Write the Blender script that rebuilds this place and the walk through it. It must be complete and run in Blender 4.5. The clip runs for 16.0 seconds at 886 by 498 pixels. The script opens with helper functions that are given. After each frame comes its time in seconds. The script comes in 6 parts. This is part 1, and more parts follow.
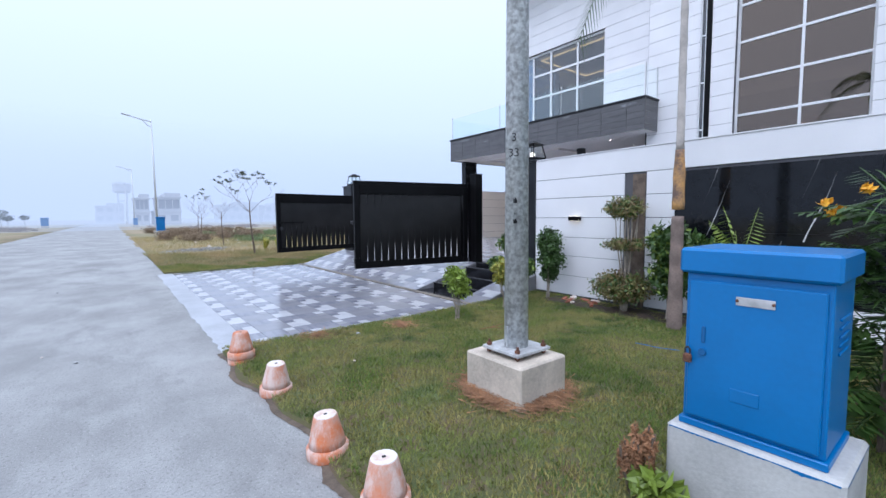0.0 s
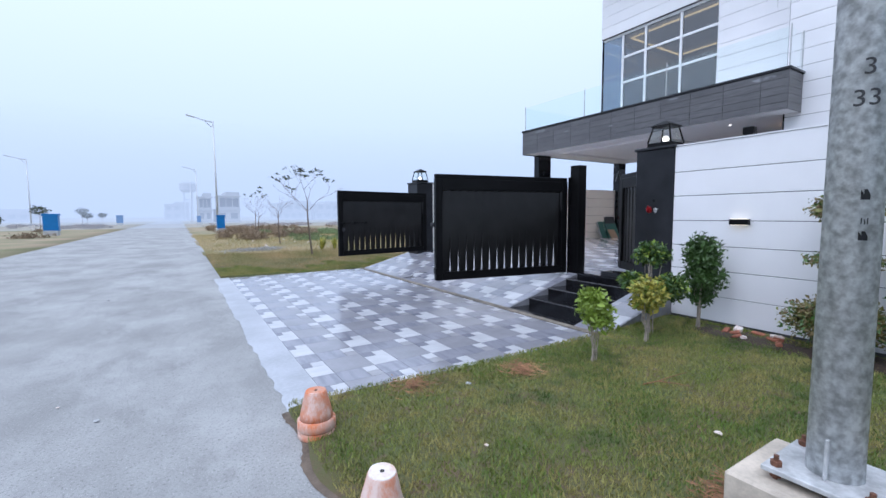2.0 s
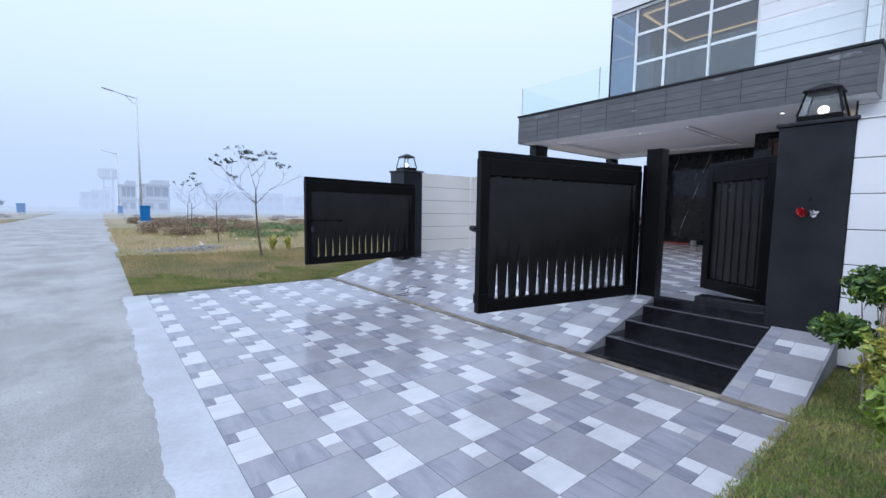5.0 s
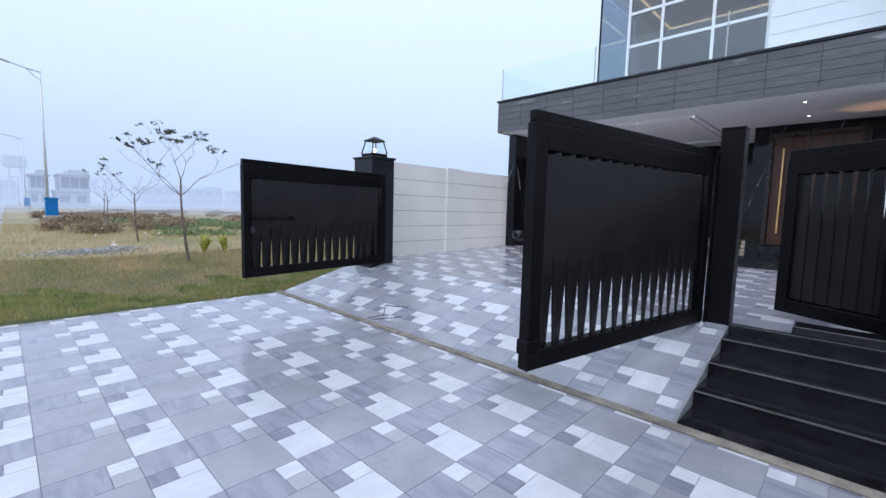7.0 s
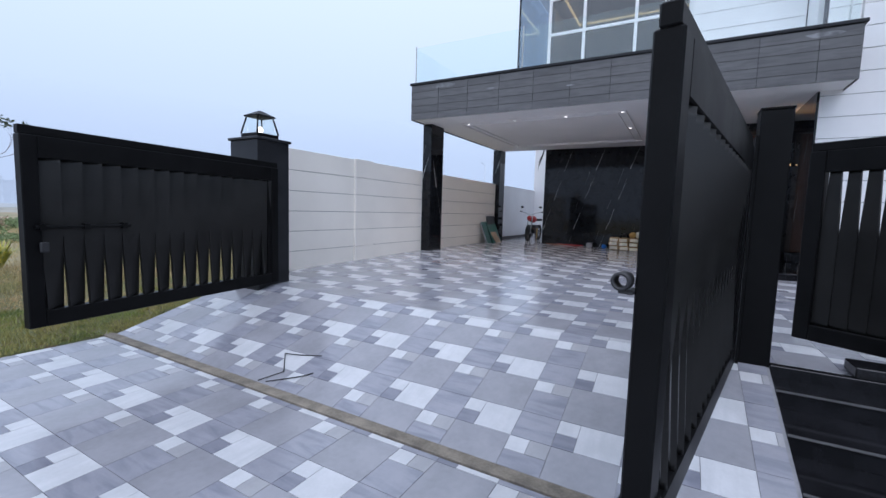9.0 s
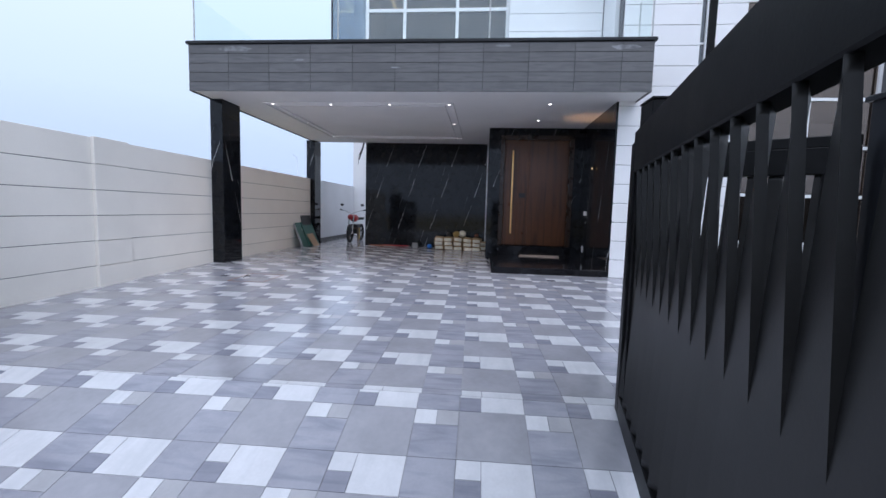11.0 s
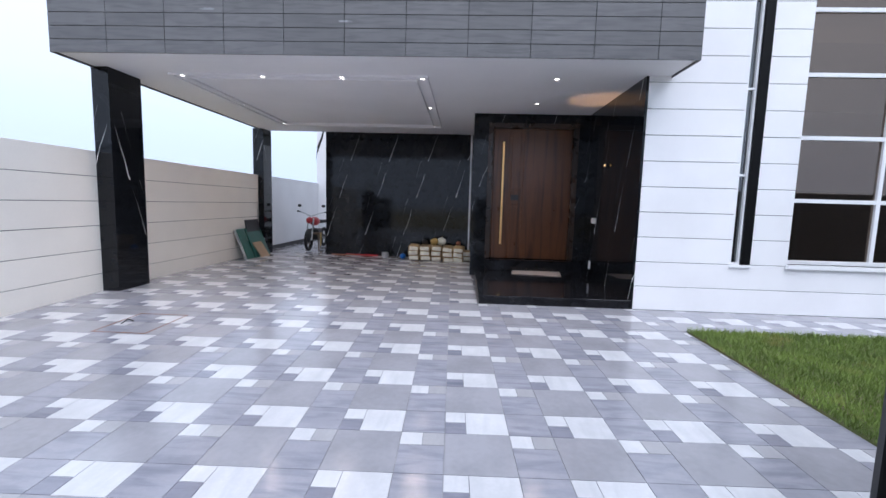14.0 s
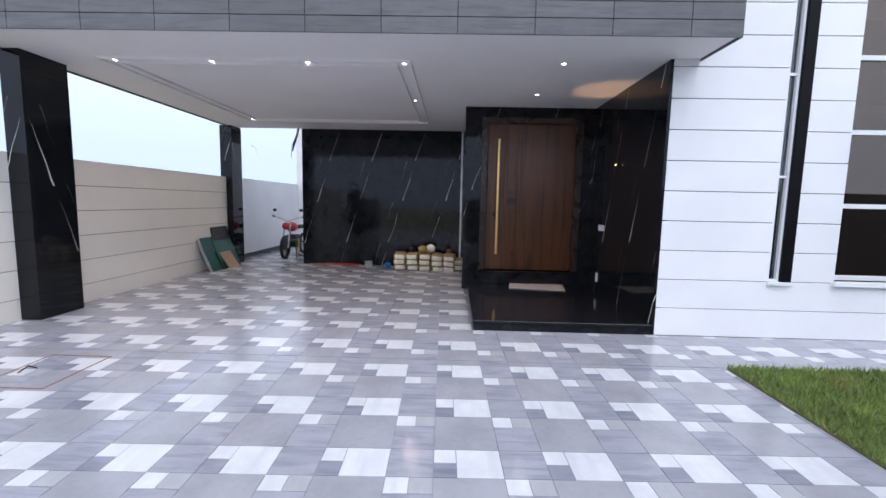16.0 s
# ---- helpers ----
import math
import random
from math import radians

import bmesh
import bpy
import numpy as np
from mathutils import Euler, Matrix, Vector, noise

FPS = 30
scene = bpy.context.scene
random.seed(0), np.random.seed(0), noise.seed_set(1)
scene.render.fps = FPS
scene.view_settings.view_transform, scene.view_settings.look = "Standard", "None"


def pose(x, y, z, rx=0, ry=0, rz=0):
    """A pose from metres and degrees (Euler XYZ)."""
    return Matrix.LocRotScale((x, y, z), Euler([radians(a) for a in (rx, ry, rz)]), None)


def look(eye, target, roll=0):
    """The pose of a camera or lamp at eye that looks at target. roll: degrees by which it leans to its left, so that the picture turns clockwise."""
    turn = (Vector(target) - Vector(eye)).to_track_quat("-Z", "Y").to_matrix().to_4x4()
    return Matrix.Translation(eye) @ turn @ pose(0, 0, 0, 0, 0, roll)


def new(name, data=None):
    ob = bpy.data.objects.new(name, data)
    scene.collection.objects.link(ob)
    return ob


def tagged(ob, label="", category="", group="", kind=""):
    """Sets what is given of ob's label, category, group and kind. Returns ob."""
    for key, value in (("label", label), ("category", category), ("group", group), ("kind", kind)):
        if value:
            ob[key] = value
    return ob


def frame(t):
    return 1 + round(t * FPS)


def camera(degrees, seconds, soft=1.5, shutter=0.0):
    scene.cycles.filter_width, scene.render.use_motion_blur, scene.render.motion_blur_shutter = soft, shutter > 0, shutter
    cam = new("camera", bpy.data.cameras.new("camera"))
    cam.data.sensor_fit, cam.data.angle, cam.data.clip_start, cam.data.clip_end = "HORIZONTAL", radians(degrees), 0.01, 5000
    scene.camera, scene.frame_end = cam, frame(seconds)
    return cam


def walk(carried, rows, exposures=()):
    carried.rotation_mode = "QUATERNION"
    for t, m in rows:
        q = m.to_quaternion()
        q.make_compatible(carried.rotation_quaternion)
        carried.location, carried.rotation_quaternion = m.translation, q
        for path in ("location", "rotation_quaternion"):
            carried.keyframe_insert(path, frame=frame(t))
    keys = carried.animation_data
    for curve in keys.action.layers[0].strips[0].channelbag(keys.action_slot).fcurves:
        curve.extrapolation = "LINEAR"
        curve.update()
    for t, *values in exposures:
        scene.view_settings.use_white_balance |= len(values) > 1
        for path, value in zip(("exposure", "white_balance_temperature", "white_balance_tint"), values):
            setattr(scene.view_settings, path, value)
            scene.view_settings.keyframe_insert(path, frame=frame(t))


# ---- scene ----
cam = camera(92.6, 16.0)
PATH = [
    (0, (-0.034, 1.12, 1.393), (1.194, 2.691, 1.239), -0.5),
    (0.5, (0.024, 1.488, 1.405), (1.244, 3.066, 1.249), -0.4),
    (1, (0.024, 1.929, 1.434), (1.199, 3.54, 1.278), -0.3),
    (1.5, (0.074, 2.328, 1.418), (1.154, 4.004, 1.263), -0.3),
    (2, (0.18, 2.754, 1.437), (1.233, 4.446, 1.278), -0.3),
    (2.5, (0.254, 3.185, 1.448), (1.286, 4.891, 1.284), -0.2),
    (3, (0.312, 3.568, 1.464), (1.341, 5.275, 1.3), -0.1),
    (3.5, (0.388, 4.0, 1.459), (1.44, 5.693, 1.292), 0.0),
    (4, (0.421, 4.417, 1.463), (1.546, 6.062, 1.292), 0.2),
    (6.5, (1.051, 6.537, 1.456), (2.431, 7.972, 1.271), 1.5),
    (7, (1.261, 6.912, 1.445), (2.69, 8.299, 1.259), 1.5),
    (7.5, (1.468, 7.287, 1.468), (2.995, 8.565, 1.283), 1.8),
    (8, (1.746, 7.654, 1.471), (3.321, 8.873, 1.285), 1.8),
    (8.5, (1.962, 8.003, 1.461), (3.575, 9.172, 1.278), 1.5),
    (9, (2.203, 8.314, 1.486), (3.937, 9.294, 1.303), 1.7),
    (9.5, (2.544, 8.56, 1.499), (4.365, 9.366, 1.315), 1.8),
    (10, (2.834, 8.783, 1.504), (4.733, 9.383, 1.325), 1.8),
    (10.2, (2.936, 8.866, 1.522), (4.87, 9.344, 1.349), 2.0),
    (12.3, (4.365, 8.786, 1.632), (6.354, 8.85, 1.433), 1.6),
    (12.5, (4.528, 8.799, 1.638), (6.517, 8.857, 1.437), 1.7),
    (13, (4.848, 8.778, 1.71), (6.836, 8.854, 1.507), 1.6),
    (13.5, (5.144, 8.854, 1.774), (7.132, 8.938, 1.567), 1.6),
    (14, (5.326, 8.91, 1.816), (7.314, 8.996, 1.606), 1.6),
    (14.5, (5.56, 8.905, 1.826), (7.547, 8.997, 1.615), 1.6),
    (15, (5.736, 8.886, 1.88), (7.723, 8.988, 1.67), 1.5),
    (15.5, (5.833, 8.924, 1.847), (7.819, 9.025, 1.633), 1.6),
    (16, (6.242, 8.914, 1.934), (8.23, 8.957, 1.717), 1.2),
]
walk(cam, [(t, look(eye, target, roll)) for t, eye, target, roll in PATH],
     exposures=((0, 0.27, 5600, 18), (4, 0.15, 5550, 17), (7, 0.20, 5600, 17), (9, 0.07, 5650, 17), (10.2, 0.07, 5650, 17), (12.3, 0.5, 5750, 17), (16, 0.56, 5850, 18)))

# ---- world, sun, exposure ----
world = bpy.data.worlds.new("overcast_sky")
world.use_nodes = True
scene.world = world
wn, wl = world.node_tree.nodes, world.node_tree.links
bg = wn["Background"]
sky = wn.new("ShaderNodeTexSky")
sky.sky_type, sky.sun_disc = "NISHITA", False
sky.sun_elevation, sky.sun_rotation = radians(48), radians(-60)
sky.air_density, sky.dust_density = 1.5, 6.0
tc = wn.new("ShaderNodeTexCoord")
sep = wn.new("ShaderNodeSeparateXYZ")
ramp = wn.new("ShaderNodeValToRGB")
ramp.color_ramp.elements[0].position, ramp.color_ramp.elements[0].color = 0.0, (0.58, 0.68, 0.80, 1)
ramp.color_ramp.elements[1].position, ramp.color_ramp.elements[1].color = 0.45, (0.84, 0.94, 1.0, 1)
mid = ramp.color_ramp.elements.new(0.16)
mid.color = (0.66, 0.77, 0.88, 1)
scl = wn.new("ShaderNodeVectorMath")
scl.operation = "SCALE"
scl.inputs[3].default_value = 0.10
mixw = wn.new("ShaderNodeMix")
mixw.data_type = "RGBA"
mixw.inputs[0].default_value = 0.92
wl.new(tc.outputs["Generated"], sep.inputs[0])
wl.new(sep.outputs["Z"], ramp.inputs[0])
wl.new(sky.outputs[0], scl.inputs[0])
wl.new(scl.outputs[0], mixw.inputs[6])
wl.new(ramp.outputs[0], mixw.inputs[7])
wl.new(mixw.outputs[2], bg.inputs[0])
bg.inputs[1].default_value = 1.0
sun_data = bpy.data.lights.new("sun", "SUN")
sun_data.energy, sun_data.angle, sun_data.color = 1.7, radians(60), (1.0, 0.98, 0.95)
sun = new("sun", sun_data)
sun.matrix_world = look((-20, -10, 40), (0, 0, 0))


# ---- materials ----
def mat(name, colour, rough=0.6, metal=0.0, vary=0.12, scale=6.0, fine=60.0, bump=0.15, second=None, per=0.0, coat=0.0, coords="Object"):
    """A surface with broad stains and fine grain; per: how much pieces differ from one another."""
    m = bpy.data.materials.new(name)
    m.use_nodes = True
    n, l = m.node_tree.nodes, m.node_tree.links
    b = n["Principled BSDF"]
    b.inputs["Roughness"].default_value, b.inputs["Metallic"].default_value = rough, metal
    b.inputs["Coat Weight"].default_value = coat
    geo = n.new("ShaderNodeNewGeometry")
    big, small = n.new("ShaderNodeTexNoise"), n.new("ShaderNodeTexNoise")
    big.inputs["Scale"].default_value, small.inputs["Scale"].default_value = scale, fine
    big.inputs["Detail"].default_value = small.inputs["Detail"].default_value = 5
    for t in (big, small):
        l.new(geo.outputs["Position"], t.inputs["Vector"])
    add = n.new("ShaderNodeMath")
    add.operation = "MULTIPLY_ADD"
    add.inputs[1].default_value = 0.35
    l.new(small.outputs["Fac"], add.inputs[0])
    l.new(big.outputs["Fac"], add.inputs[2])
    cr = n.new("ShaderNodeValToRGB")
    e = cr.color_ramp.elements
    lo = second or [c * (1 - vary) for c in colour]
    e[0].position, e[0].color = 0.5, (*lo, 1)
    e[1].position, e[1].color = 0.85, (*[min(1, c * (1 + vary * 0.6)) for c in colour], 1)
    l.new(add.outputs[0], cr.inputs[0])
    out = cr.outputs[0]
    if per:
        info, hsv, rng = n.new("ShaderNodeObjectInfo"), n.new("ShaderNodeHueSaturation"), n.new("ShaderNodeMapRange")
        both = n.new("ShaderNodeMath")
        both.operation = "ADD"
        l.new(info.outputs["Random"], both.inputs[0])
        l.new(geo.outputs["Random Per Island"], both.inputs[1])
        rng.inputs["From Max"].default_value = 2
        rng.inputs["To Min"].default_value, rng.inputs["To Max"].default_value = 1 - per, 1 + per
        l.new(both.outputs[0], rng.inputs[0])
        l.new(rng.outputs[0], hsv.inputs["Value"])
        l.new(out, hsv.inputs["Color"])
        out = hsv.outputs[0]
    l.new(out, b.inputs["Base Color"])
    if bump:
        bp = n.new("ShaderNodeBump")
        bp.inputs["Strength"].default_value, bp.inputs["Distance"].default_value = bump, 0.01
        l.new(small.outputs["Fac"], bp.inputs["Height"])
        l.new(bp.outputs[0], b.inputs["Normal"])
    rr = n.new("ShaderNodeMapRange")
    rr.inputs["To Min"].default_value, rr.inputs["To Max"].default_value = max(0.02, rough * 0.8), min(1, rough * 1.2)
    l.new(big.outputs["Fac"], rr.inputs[0])
    l.new(rr.outputs[0], b.inputs["Roughness"])
    return m


def streaked(name, colour, dark, rough, stretch, angle, amount=0.5, per=0.06, thin=None):
    """Stone with veins that run one way: stretch squeezes the noise, angle turns it; thin veins when thin is a colour."""
    m = mat(name, colour, rough, vary=0.08, bump=0.03, per=per)
    n, l = m.node_tree.nodes, m.node_tree.links
    b = n["Principled BSDF"]
    geo = n.new("ShaderNodeNewGeometry")
    mp = n.new("ShaderNodeMapping")
    mp.inputs["Rotation"].default_value, mp.inputs["Scale"].default_value = [radians(a) for a in angle], stretch
    nz = n.new("ShaderNodeTexNoise")
    nz.inputs["Scale"].default_value, nz.inputs["Detail"].default_value, nz.inputs["Distortion"].default_value = 1.0, 6, 0.6
    cr = n.new("ShaderNodeValToRGB")
    l.new(geo.outputs["Position"], mp.inputs[0])
    l.new(mp.outputs[0], nz.inputs[0])
    l.new(nz.outputs["Fac"], cr.inputs[0])
    mx = n.new("ShaderNodeMix")
    mx.data_type = "RGBA"
    e = cr.color_ramp.elements
    if thin:
        e[0].position, e[0].color = 0.60, (0, 0, 0, 1)
        e[1].position, e[1].color = 0.66, (1, 1, 1, 1)
    else:
        e[0].position, e[0].color = 0.45, (0, 0, 0, 1)
        e[1].position, e[1].color = 0.70, (amount, amount, amount, 1)
    l.new(cr.outputs[0], mx.inputs[0])
    old = b.inputs["Base Color"].links[0].from_socket
    l.new(old, mx.inputs[6])
    mx.inputs[7].default_value = (*(thin or dark), 1)
    l.new(mx.outputs[2], b.inputs["Base Color"])
    return m


def veined_marble(name):
    """Polished black stone with sparse slanting thin white veins."""
    m = mat(name, (0.008, 0.009, 0.011), 0.06, vary=0.3, bump=0.0)
    n, l = m.node_tree.nodes, m.node_tree.links
    b = n["Principled BSDF"]

    def maths(op, a, c):
        q = n.new("ShaderNodeMath")
        q.operation = op
        for i, v in enumerate((a, c)):
            if isinstance(v, (int, float)):
                q.inputs[i].default_value = v
            else:
                l.new(v, q.inputs[i])
        return q.outputs[0]

    geo, dot, wob, gap = n.new("ShaderNodeNewGeometry"), n.new("ShaderNodeVectorMath"), n.new("ShaderNodeTexNoise"), n.new("ShaderNodeTexNoise")
    dot.operation = "DOT_PRODUCT"
    dot.inputs[1].default_value = (1.06, 1.06, 0.34)
    wob.inputs["Scale"].default_value, wob.inputs["Detail"].default_value = 2.2, 6
    gap.inputs["Scale"].default_value, gap.inputs["Detail"].default_value = 1.5, 1
    for k in (dot, wob, gap):
        l.new(geo.outputs["Position"], k.inputs[0])
    mask = n.new("ShaderNodeMapRange")
    mask.inputs["From Min"].default_value, mask.inputs["From Max"].default_value = 0.46, 0.56
    l.new(gap.outputs["Fac"], mask.inputs[0])
    phase = maths("FRACT", maths("ADD", dot.outputs["Value"], maths("MULTIPLY", wob.outputs["Fac"], 0.10)), 0.0)
    rise = n.new("ShaderNodeVectorMath")
    rise.operation = "DOT_PRODUCT"
    rise.inputs[1].default_value = (0.07, 0.05, 1.12)
    l.new(geo.outputs["Position"], rise.inputs[0])
    up = maths("FRACT", maths("ADD", rise.outputs["Value"], maths("MULTIPLY", gap.outputs["Fac"], 0.4)), 0.0)
    taper = maths("MULTIPLY", maths("SUBTRACT", 0.78, up), 0.042)
    one = maths("LESS_THAN", phase, maths("MULTIPLY", taper, wob.outputs["Fac"]))
    two = maths("LESS_THAN", maths("ABSOLUTE", maths("SUBTRACT", phase, 0.20), 0.0), maths("MULTIPLY", maths("SUBTRACT", up, 0.45), 0.006))
    fac = maths("MULTIPLY", maths("ADD", one, maths("MULTIPLY", two, 0.4)), maths("ADD", maths("MULTIPLY", mask.outputs[0], 0.7), 0.3))
    mx = n.new("ShaderNodeMix")
    mx.data_type = "RGBA"
    l.new(fac, mx.inputs[0])
    l.new(b.inputs["Base Color"].links[0].from_socket, mx.inputs[6])
    mx.inputs[7].default_value = (0.66, 0.65, 0.63, 1)
    l.new(mx.outputs[2], b.inputs["Base Color"])
    return m


def glass(name, tint, gloss=0.12, sheen=(1, 1, 1)):
    m = bpy.data.materials.new(name)
    m.use_nodes = True
    n, l = m.node_tree.nodes, m.node_tree.links
    n.remove(n["Principled BSDF"])
    tr, gl, fr, mx = n.new("ShaderNodeBsdfTransparent"), n.new("ShaderNodeBsdfGlossy"), n.new("ShaderNodeLayerWeight"), n.new("ShaderNodeMixShader")
    tr.inputs[0].default_value, gl.inputs["Roughness"].default_value = (*tint, 1), 0.01
    gl.inputs[0].default_value = (*sheen, 1)
    p5 = n.new("ShaderNodeMath")
    p5.operation = "POWER"
    p5.inputs[1].default_value = 5
    l.new(fr.outputs["Facing"], p5.inputs[0])
    mr = n.new("ShaderNodeMapRange")
    mr.inputs["To Min"].default_value, mr.inputs["To Max"].default_value = gloss, 1.0
    l.new(p5.outputs[0], mr.inputs[0])
    l.new(mr.outputs[0], mx.inputs[0])
    l.new(tr.outputs[0], mx.inputs[1])
    l.new(gl.outputs[0], mx.inputs[2])
    l.new(mx.outputs[0], n["Material Output"].inputs[0])
    return m


def glow(name, colour, strength):
    m = bpy.data.materials.new(name)
    m.use_nodes = True
    b = m.node_tree.nodes["Principled BSDF"]
    b.inputs["Base Color"].default_value = (*colour, 1)
    b.inputs["Emission Color"].default_value, b.inputs["Emission Strength"].default_value = (*colour, 1), strength
    return m


ASPHALT = mat("road_concrete", (0.28, 0.283, 0.278), 0.8, vary=0.2, scale=1.1, fine=120, bump=0.5)
DRAIN = mat("dirty_cement", (0.20, 0.175, 0.14), 0.9, vary=0.4, scale=7, fine=60, bump=0.6)
APRON = mat("apron_cement", (0.42, 0.44, 0.475), 0.5, vary=0.2, scale=1.5, fine=30, bump=0.15)
SOIL = mat("dry_field", (0.27, 0.21, 0.14), 0.95, vary=0.4, scale=0.25, fine=8, bump=0.4, second=(0.17, 0.17, 0.075))
def dusty(m, colour, scale, lo, hi, stretch=(1, 0.35, 1)):
    """Adds ragged dusty patches of a second colour to a surface."""
    n, l = m.node_tree.nodes, m.node_tree.links
    b = n["Principled BSDF"]
    geo, mp, nz, cr, mx = n.new("ShaderNodeNewGeometry"), n.new("ShaderNodeMapping"), n.new("ShaderNodeTexNoise"), n.new("ShaderNodeMapRange"), n.new("ShaderNodeMix")
    mp.inputs["Scale"].default_value = stretch
    nz.inputs["Scale"].default_value, nz.inputs["Detail"].default_value, nz.inputs["Roughness"].default_value = scale, 10, 0.72
    cr.inputs["From Min"].default_value, cr.inputs["From Max"].default_value = lo, hi
    mx.data_type = "RGBA"
    l.new(geo.outputs["Position"], mp.inputs[0])
    l.new(mp.outputs[0], nz.inputs[0])
    l.new(nz.outputs["Fac"], cr.inputs[0])
    l.new(cr.outputs[0], mx.inputs[0])
    l.new(b.inputs["Base Color"].links[0].from_socket, mx.inputs[6])
    mx.inputs[7].default_value = (*colour, 1)
    l.new(mx.outputs[2], b.inputs["Base Color"])
    return m


dusty(ASPHALT, (0.385, 0.39, 0.385), 0.8, 0.44, 0.64, (1, 0.6, 1))
dusty(ASPHALT, (0.17, 0.172, 0.168), 3.0, 0.57, 0.78)
dusty(ASPHALT, (0.13, 0.132, 0.13), 55, 0.53, 0.66, (1, 1, 1))
dusty(ASPHALT, (0.50, 0.50, 0.49), 75, 0.56, 0.68, (1, 1, 1))
dusty(ASPHALT, (0.55, 0.55, 0.54), 1.6, 0.66, 0.70, (1, 0.5, 1))
TURF = mat("turf", (0.065, 0.09, 0.025), 0.95, vary=0.4, scale=2.0, fine=60, bump=0.6, second=(0.10, 0.085, 0.035))
BLADE = mat("grass_blades", (0.125, 0.175, 0.026), 0.7, vary=0.2, scale=1.7, fine=20, bump=0, second=(0.26, 0.24, 0.075), per=0.4)
BLADE_Y = mat("yellow_green_blades", (0.15, 0.215, 0.04), 0.7, vary=0.4, scale=2.2, fine=20, bump=0, second=(0.10, 0.15, 0.028), per=0.4)
DRYBLADE = mat("straw_grass_blades", (0.42, 0.30, 0.15), 0.8, vary=0.3, scale=0.8, fine=20, bump=0, second=(0.24, 0.23, 0.08), per=0.3)
dusty(BLADE, (0.32, 0.275, 0.085), 1.9, 0.48, 0.60, (1, 1, 1))
dusty(BLADE, (0.06, 0.11, 0.018), 1.1, 0.53, 0.63, (1, 1.3, 1))
dusty(BLADE_Y, (0.27, 0.25, 0.07), 2.4, 0.56, 0.66, (1, 1, 1))
dusty(TURF, (0.12, 0.085, 0.05), 4.0, 0.52, 0.60, (1, 1, 1))
BLADE_G = mat("green_grass_blades", (0.115, 0.19, 0.03), 0.7, vary=0.3, scale=1.3, fine=20, bump=0, per=0.3)
STRAW = mat("dry_straw", (0.34, 0.175, 0.085), 0.9, vary=0.5, scale=5, per=0.4)
TILE_GREY = mat("grey_paver", (0.275, 0.275, 0.30), 0.17, vary=0.12, scale=3, fine=25, bump=0.03, per=0.05)
TILE_STREAK = streaked("streaked_paver", (0.275, 0.278, 0.315), (0.15, 0.157, 0.20), 0.15, (14, 2.5, 2), (0, 0, 12), 0.6)
TILE_DARK = streaked("dark_streaked_paver", (0.215, 0.218, 0.258), (0.12, 0.127, 0.165), 0.15, (16, 2.5, 2), (0, 0, 8), 0.6)
TILE_WHITE = streaked("white_paver", (0.52, 0.525, 0.545), (0.42, 0.43, 0.455), 0.22, (2.0, 12, 2), (0, 0, 20), 0.5)
TILE_LIGHT = streaked("light_grey_paver", (0.33, 0.33, 0.345), (0.27, 0.275, 0.30), 0.2, (2.0, 12, 2), (0, 0, 10), 0.5)
GROUT = mat("grout", (0.21, 0.21, 0.225), 0.8, vary=0.2)
PAINT_W = mat("white_wall_paint", (0.80, 0.80, 0.81), 0.55, vary=0.05, scale=1.2, fine=90, bump=0.05, per=0.02)
PAINT_C = mat("cream_wall_paint", (0.77, 0.735, 0.675), 0.6, vary=0.06, scale=1.0, fine=90, bump=0.06, per=0.02)
# Dark core behind the boards: shade in the open joints put into the colour
GROOVE = mat("joint_shadow_gap", (0.10, 0.10, 0.11), 0.8)
SOFFIT = mat("soffit_paint", (0.83, 0.82, 0.83), 0.7, vary=0.04, scale=1, bump=0.03)
SLATE = streaked("slate_tile", (0.112, 0.110, 0.113), (0.060, 0.060, 0.064), 0.36, (1.0, 3.0, 30), (0, 0, 0), 0.7, per=0.22)
SMUDGE = mat("mortar_smear", (0.22, 0.225, 0.235), 0.8, vary=0.5, scale=9, fine=60, bump=0.1, second=(0.11, 0.112, 0.118))
SLATE_EDGE = mat("black_coping", (0.02, 0.021, 0.024), 0.35)
MARBLE = veined_marble("black_veined_marble")
GRANITE = mat("black_granite", (0.010, 0.010, 0.012), 0.10, vary=0.4, fine=200, bump=0.0)
PILLAR = mat("black_pillar_stone", (0.016, 0.017, 0.020), 0.30, vary=0.4, scale=3, fine=120, bump=0.03)
STEEL_B = mat("black_gate_paint", (0.0045, 0.0045, 0.005), 0.42, vary=0.3, scale=4, fine=80, bump=0.03)
SLAT_B = mat("satin_black_slat_paint", (0.012, 0.0116, 0.0113), 0.40, vary=0.25, scale=4, fine=80, bump=0.02)
WOOD_D = streaked("dark_door_frame", (0.030, 0.014, 0.007), (0.014, 0.007, 0.004), 0.28, (3, 11, 0.8), (0, 0, 0), 0.9, per=0.05)
WOOD = streaked("walnut_door", (0.098, 0.034, 0.010), (0.036, 0.012, 0.004), 0.30, (3, 11, 0.8), (0, 0, 0), 0.9, per=0.10)
GOLD = mat("brass", (0.92, 0.58, 0.24), 0.34, metal=1.0, vary=0.1)
FRAME_W = mat("white_aluminium", (0.78, 0.79, 0.80), 0.4, vary=0.03)
PANE = glass("grey_window_glass", (0.42, 0.43, 0.44), 0.13, (0.93, 0.93, 0.93))
BRONZE = glass("bronze_window_glass", (0.40, 0.35, 0.31), 0.17, (0.88, 0.73, 0.62))
BLUEISH = glass("blue_window_glass", (0.55, 0.62, 0.69), 0.18, (0.86, 0.93, 1.0))
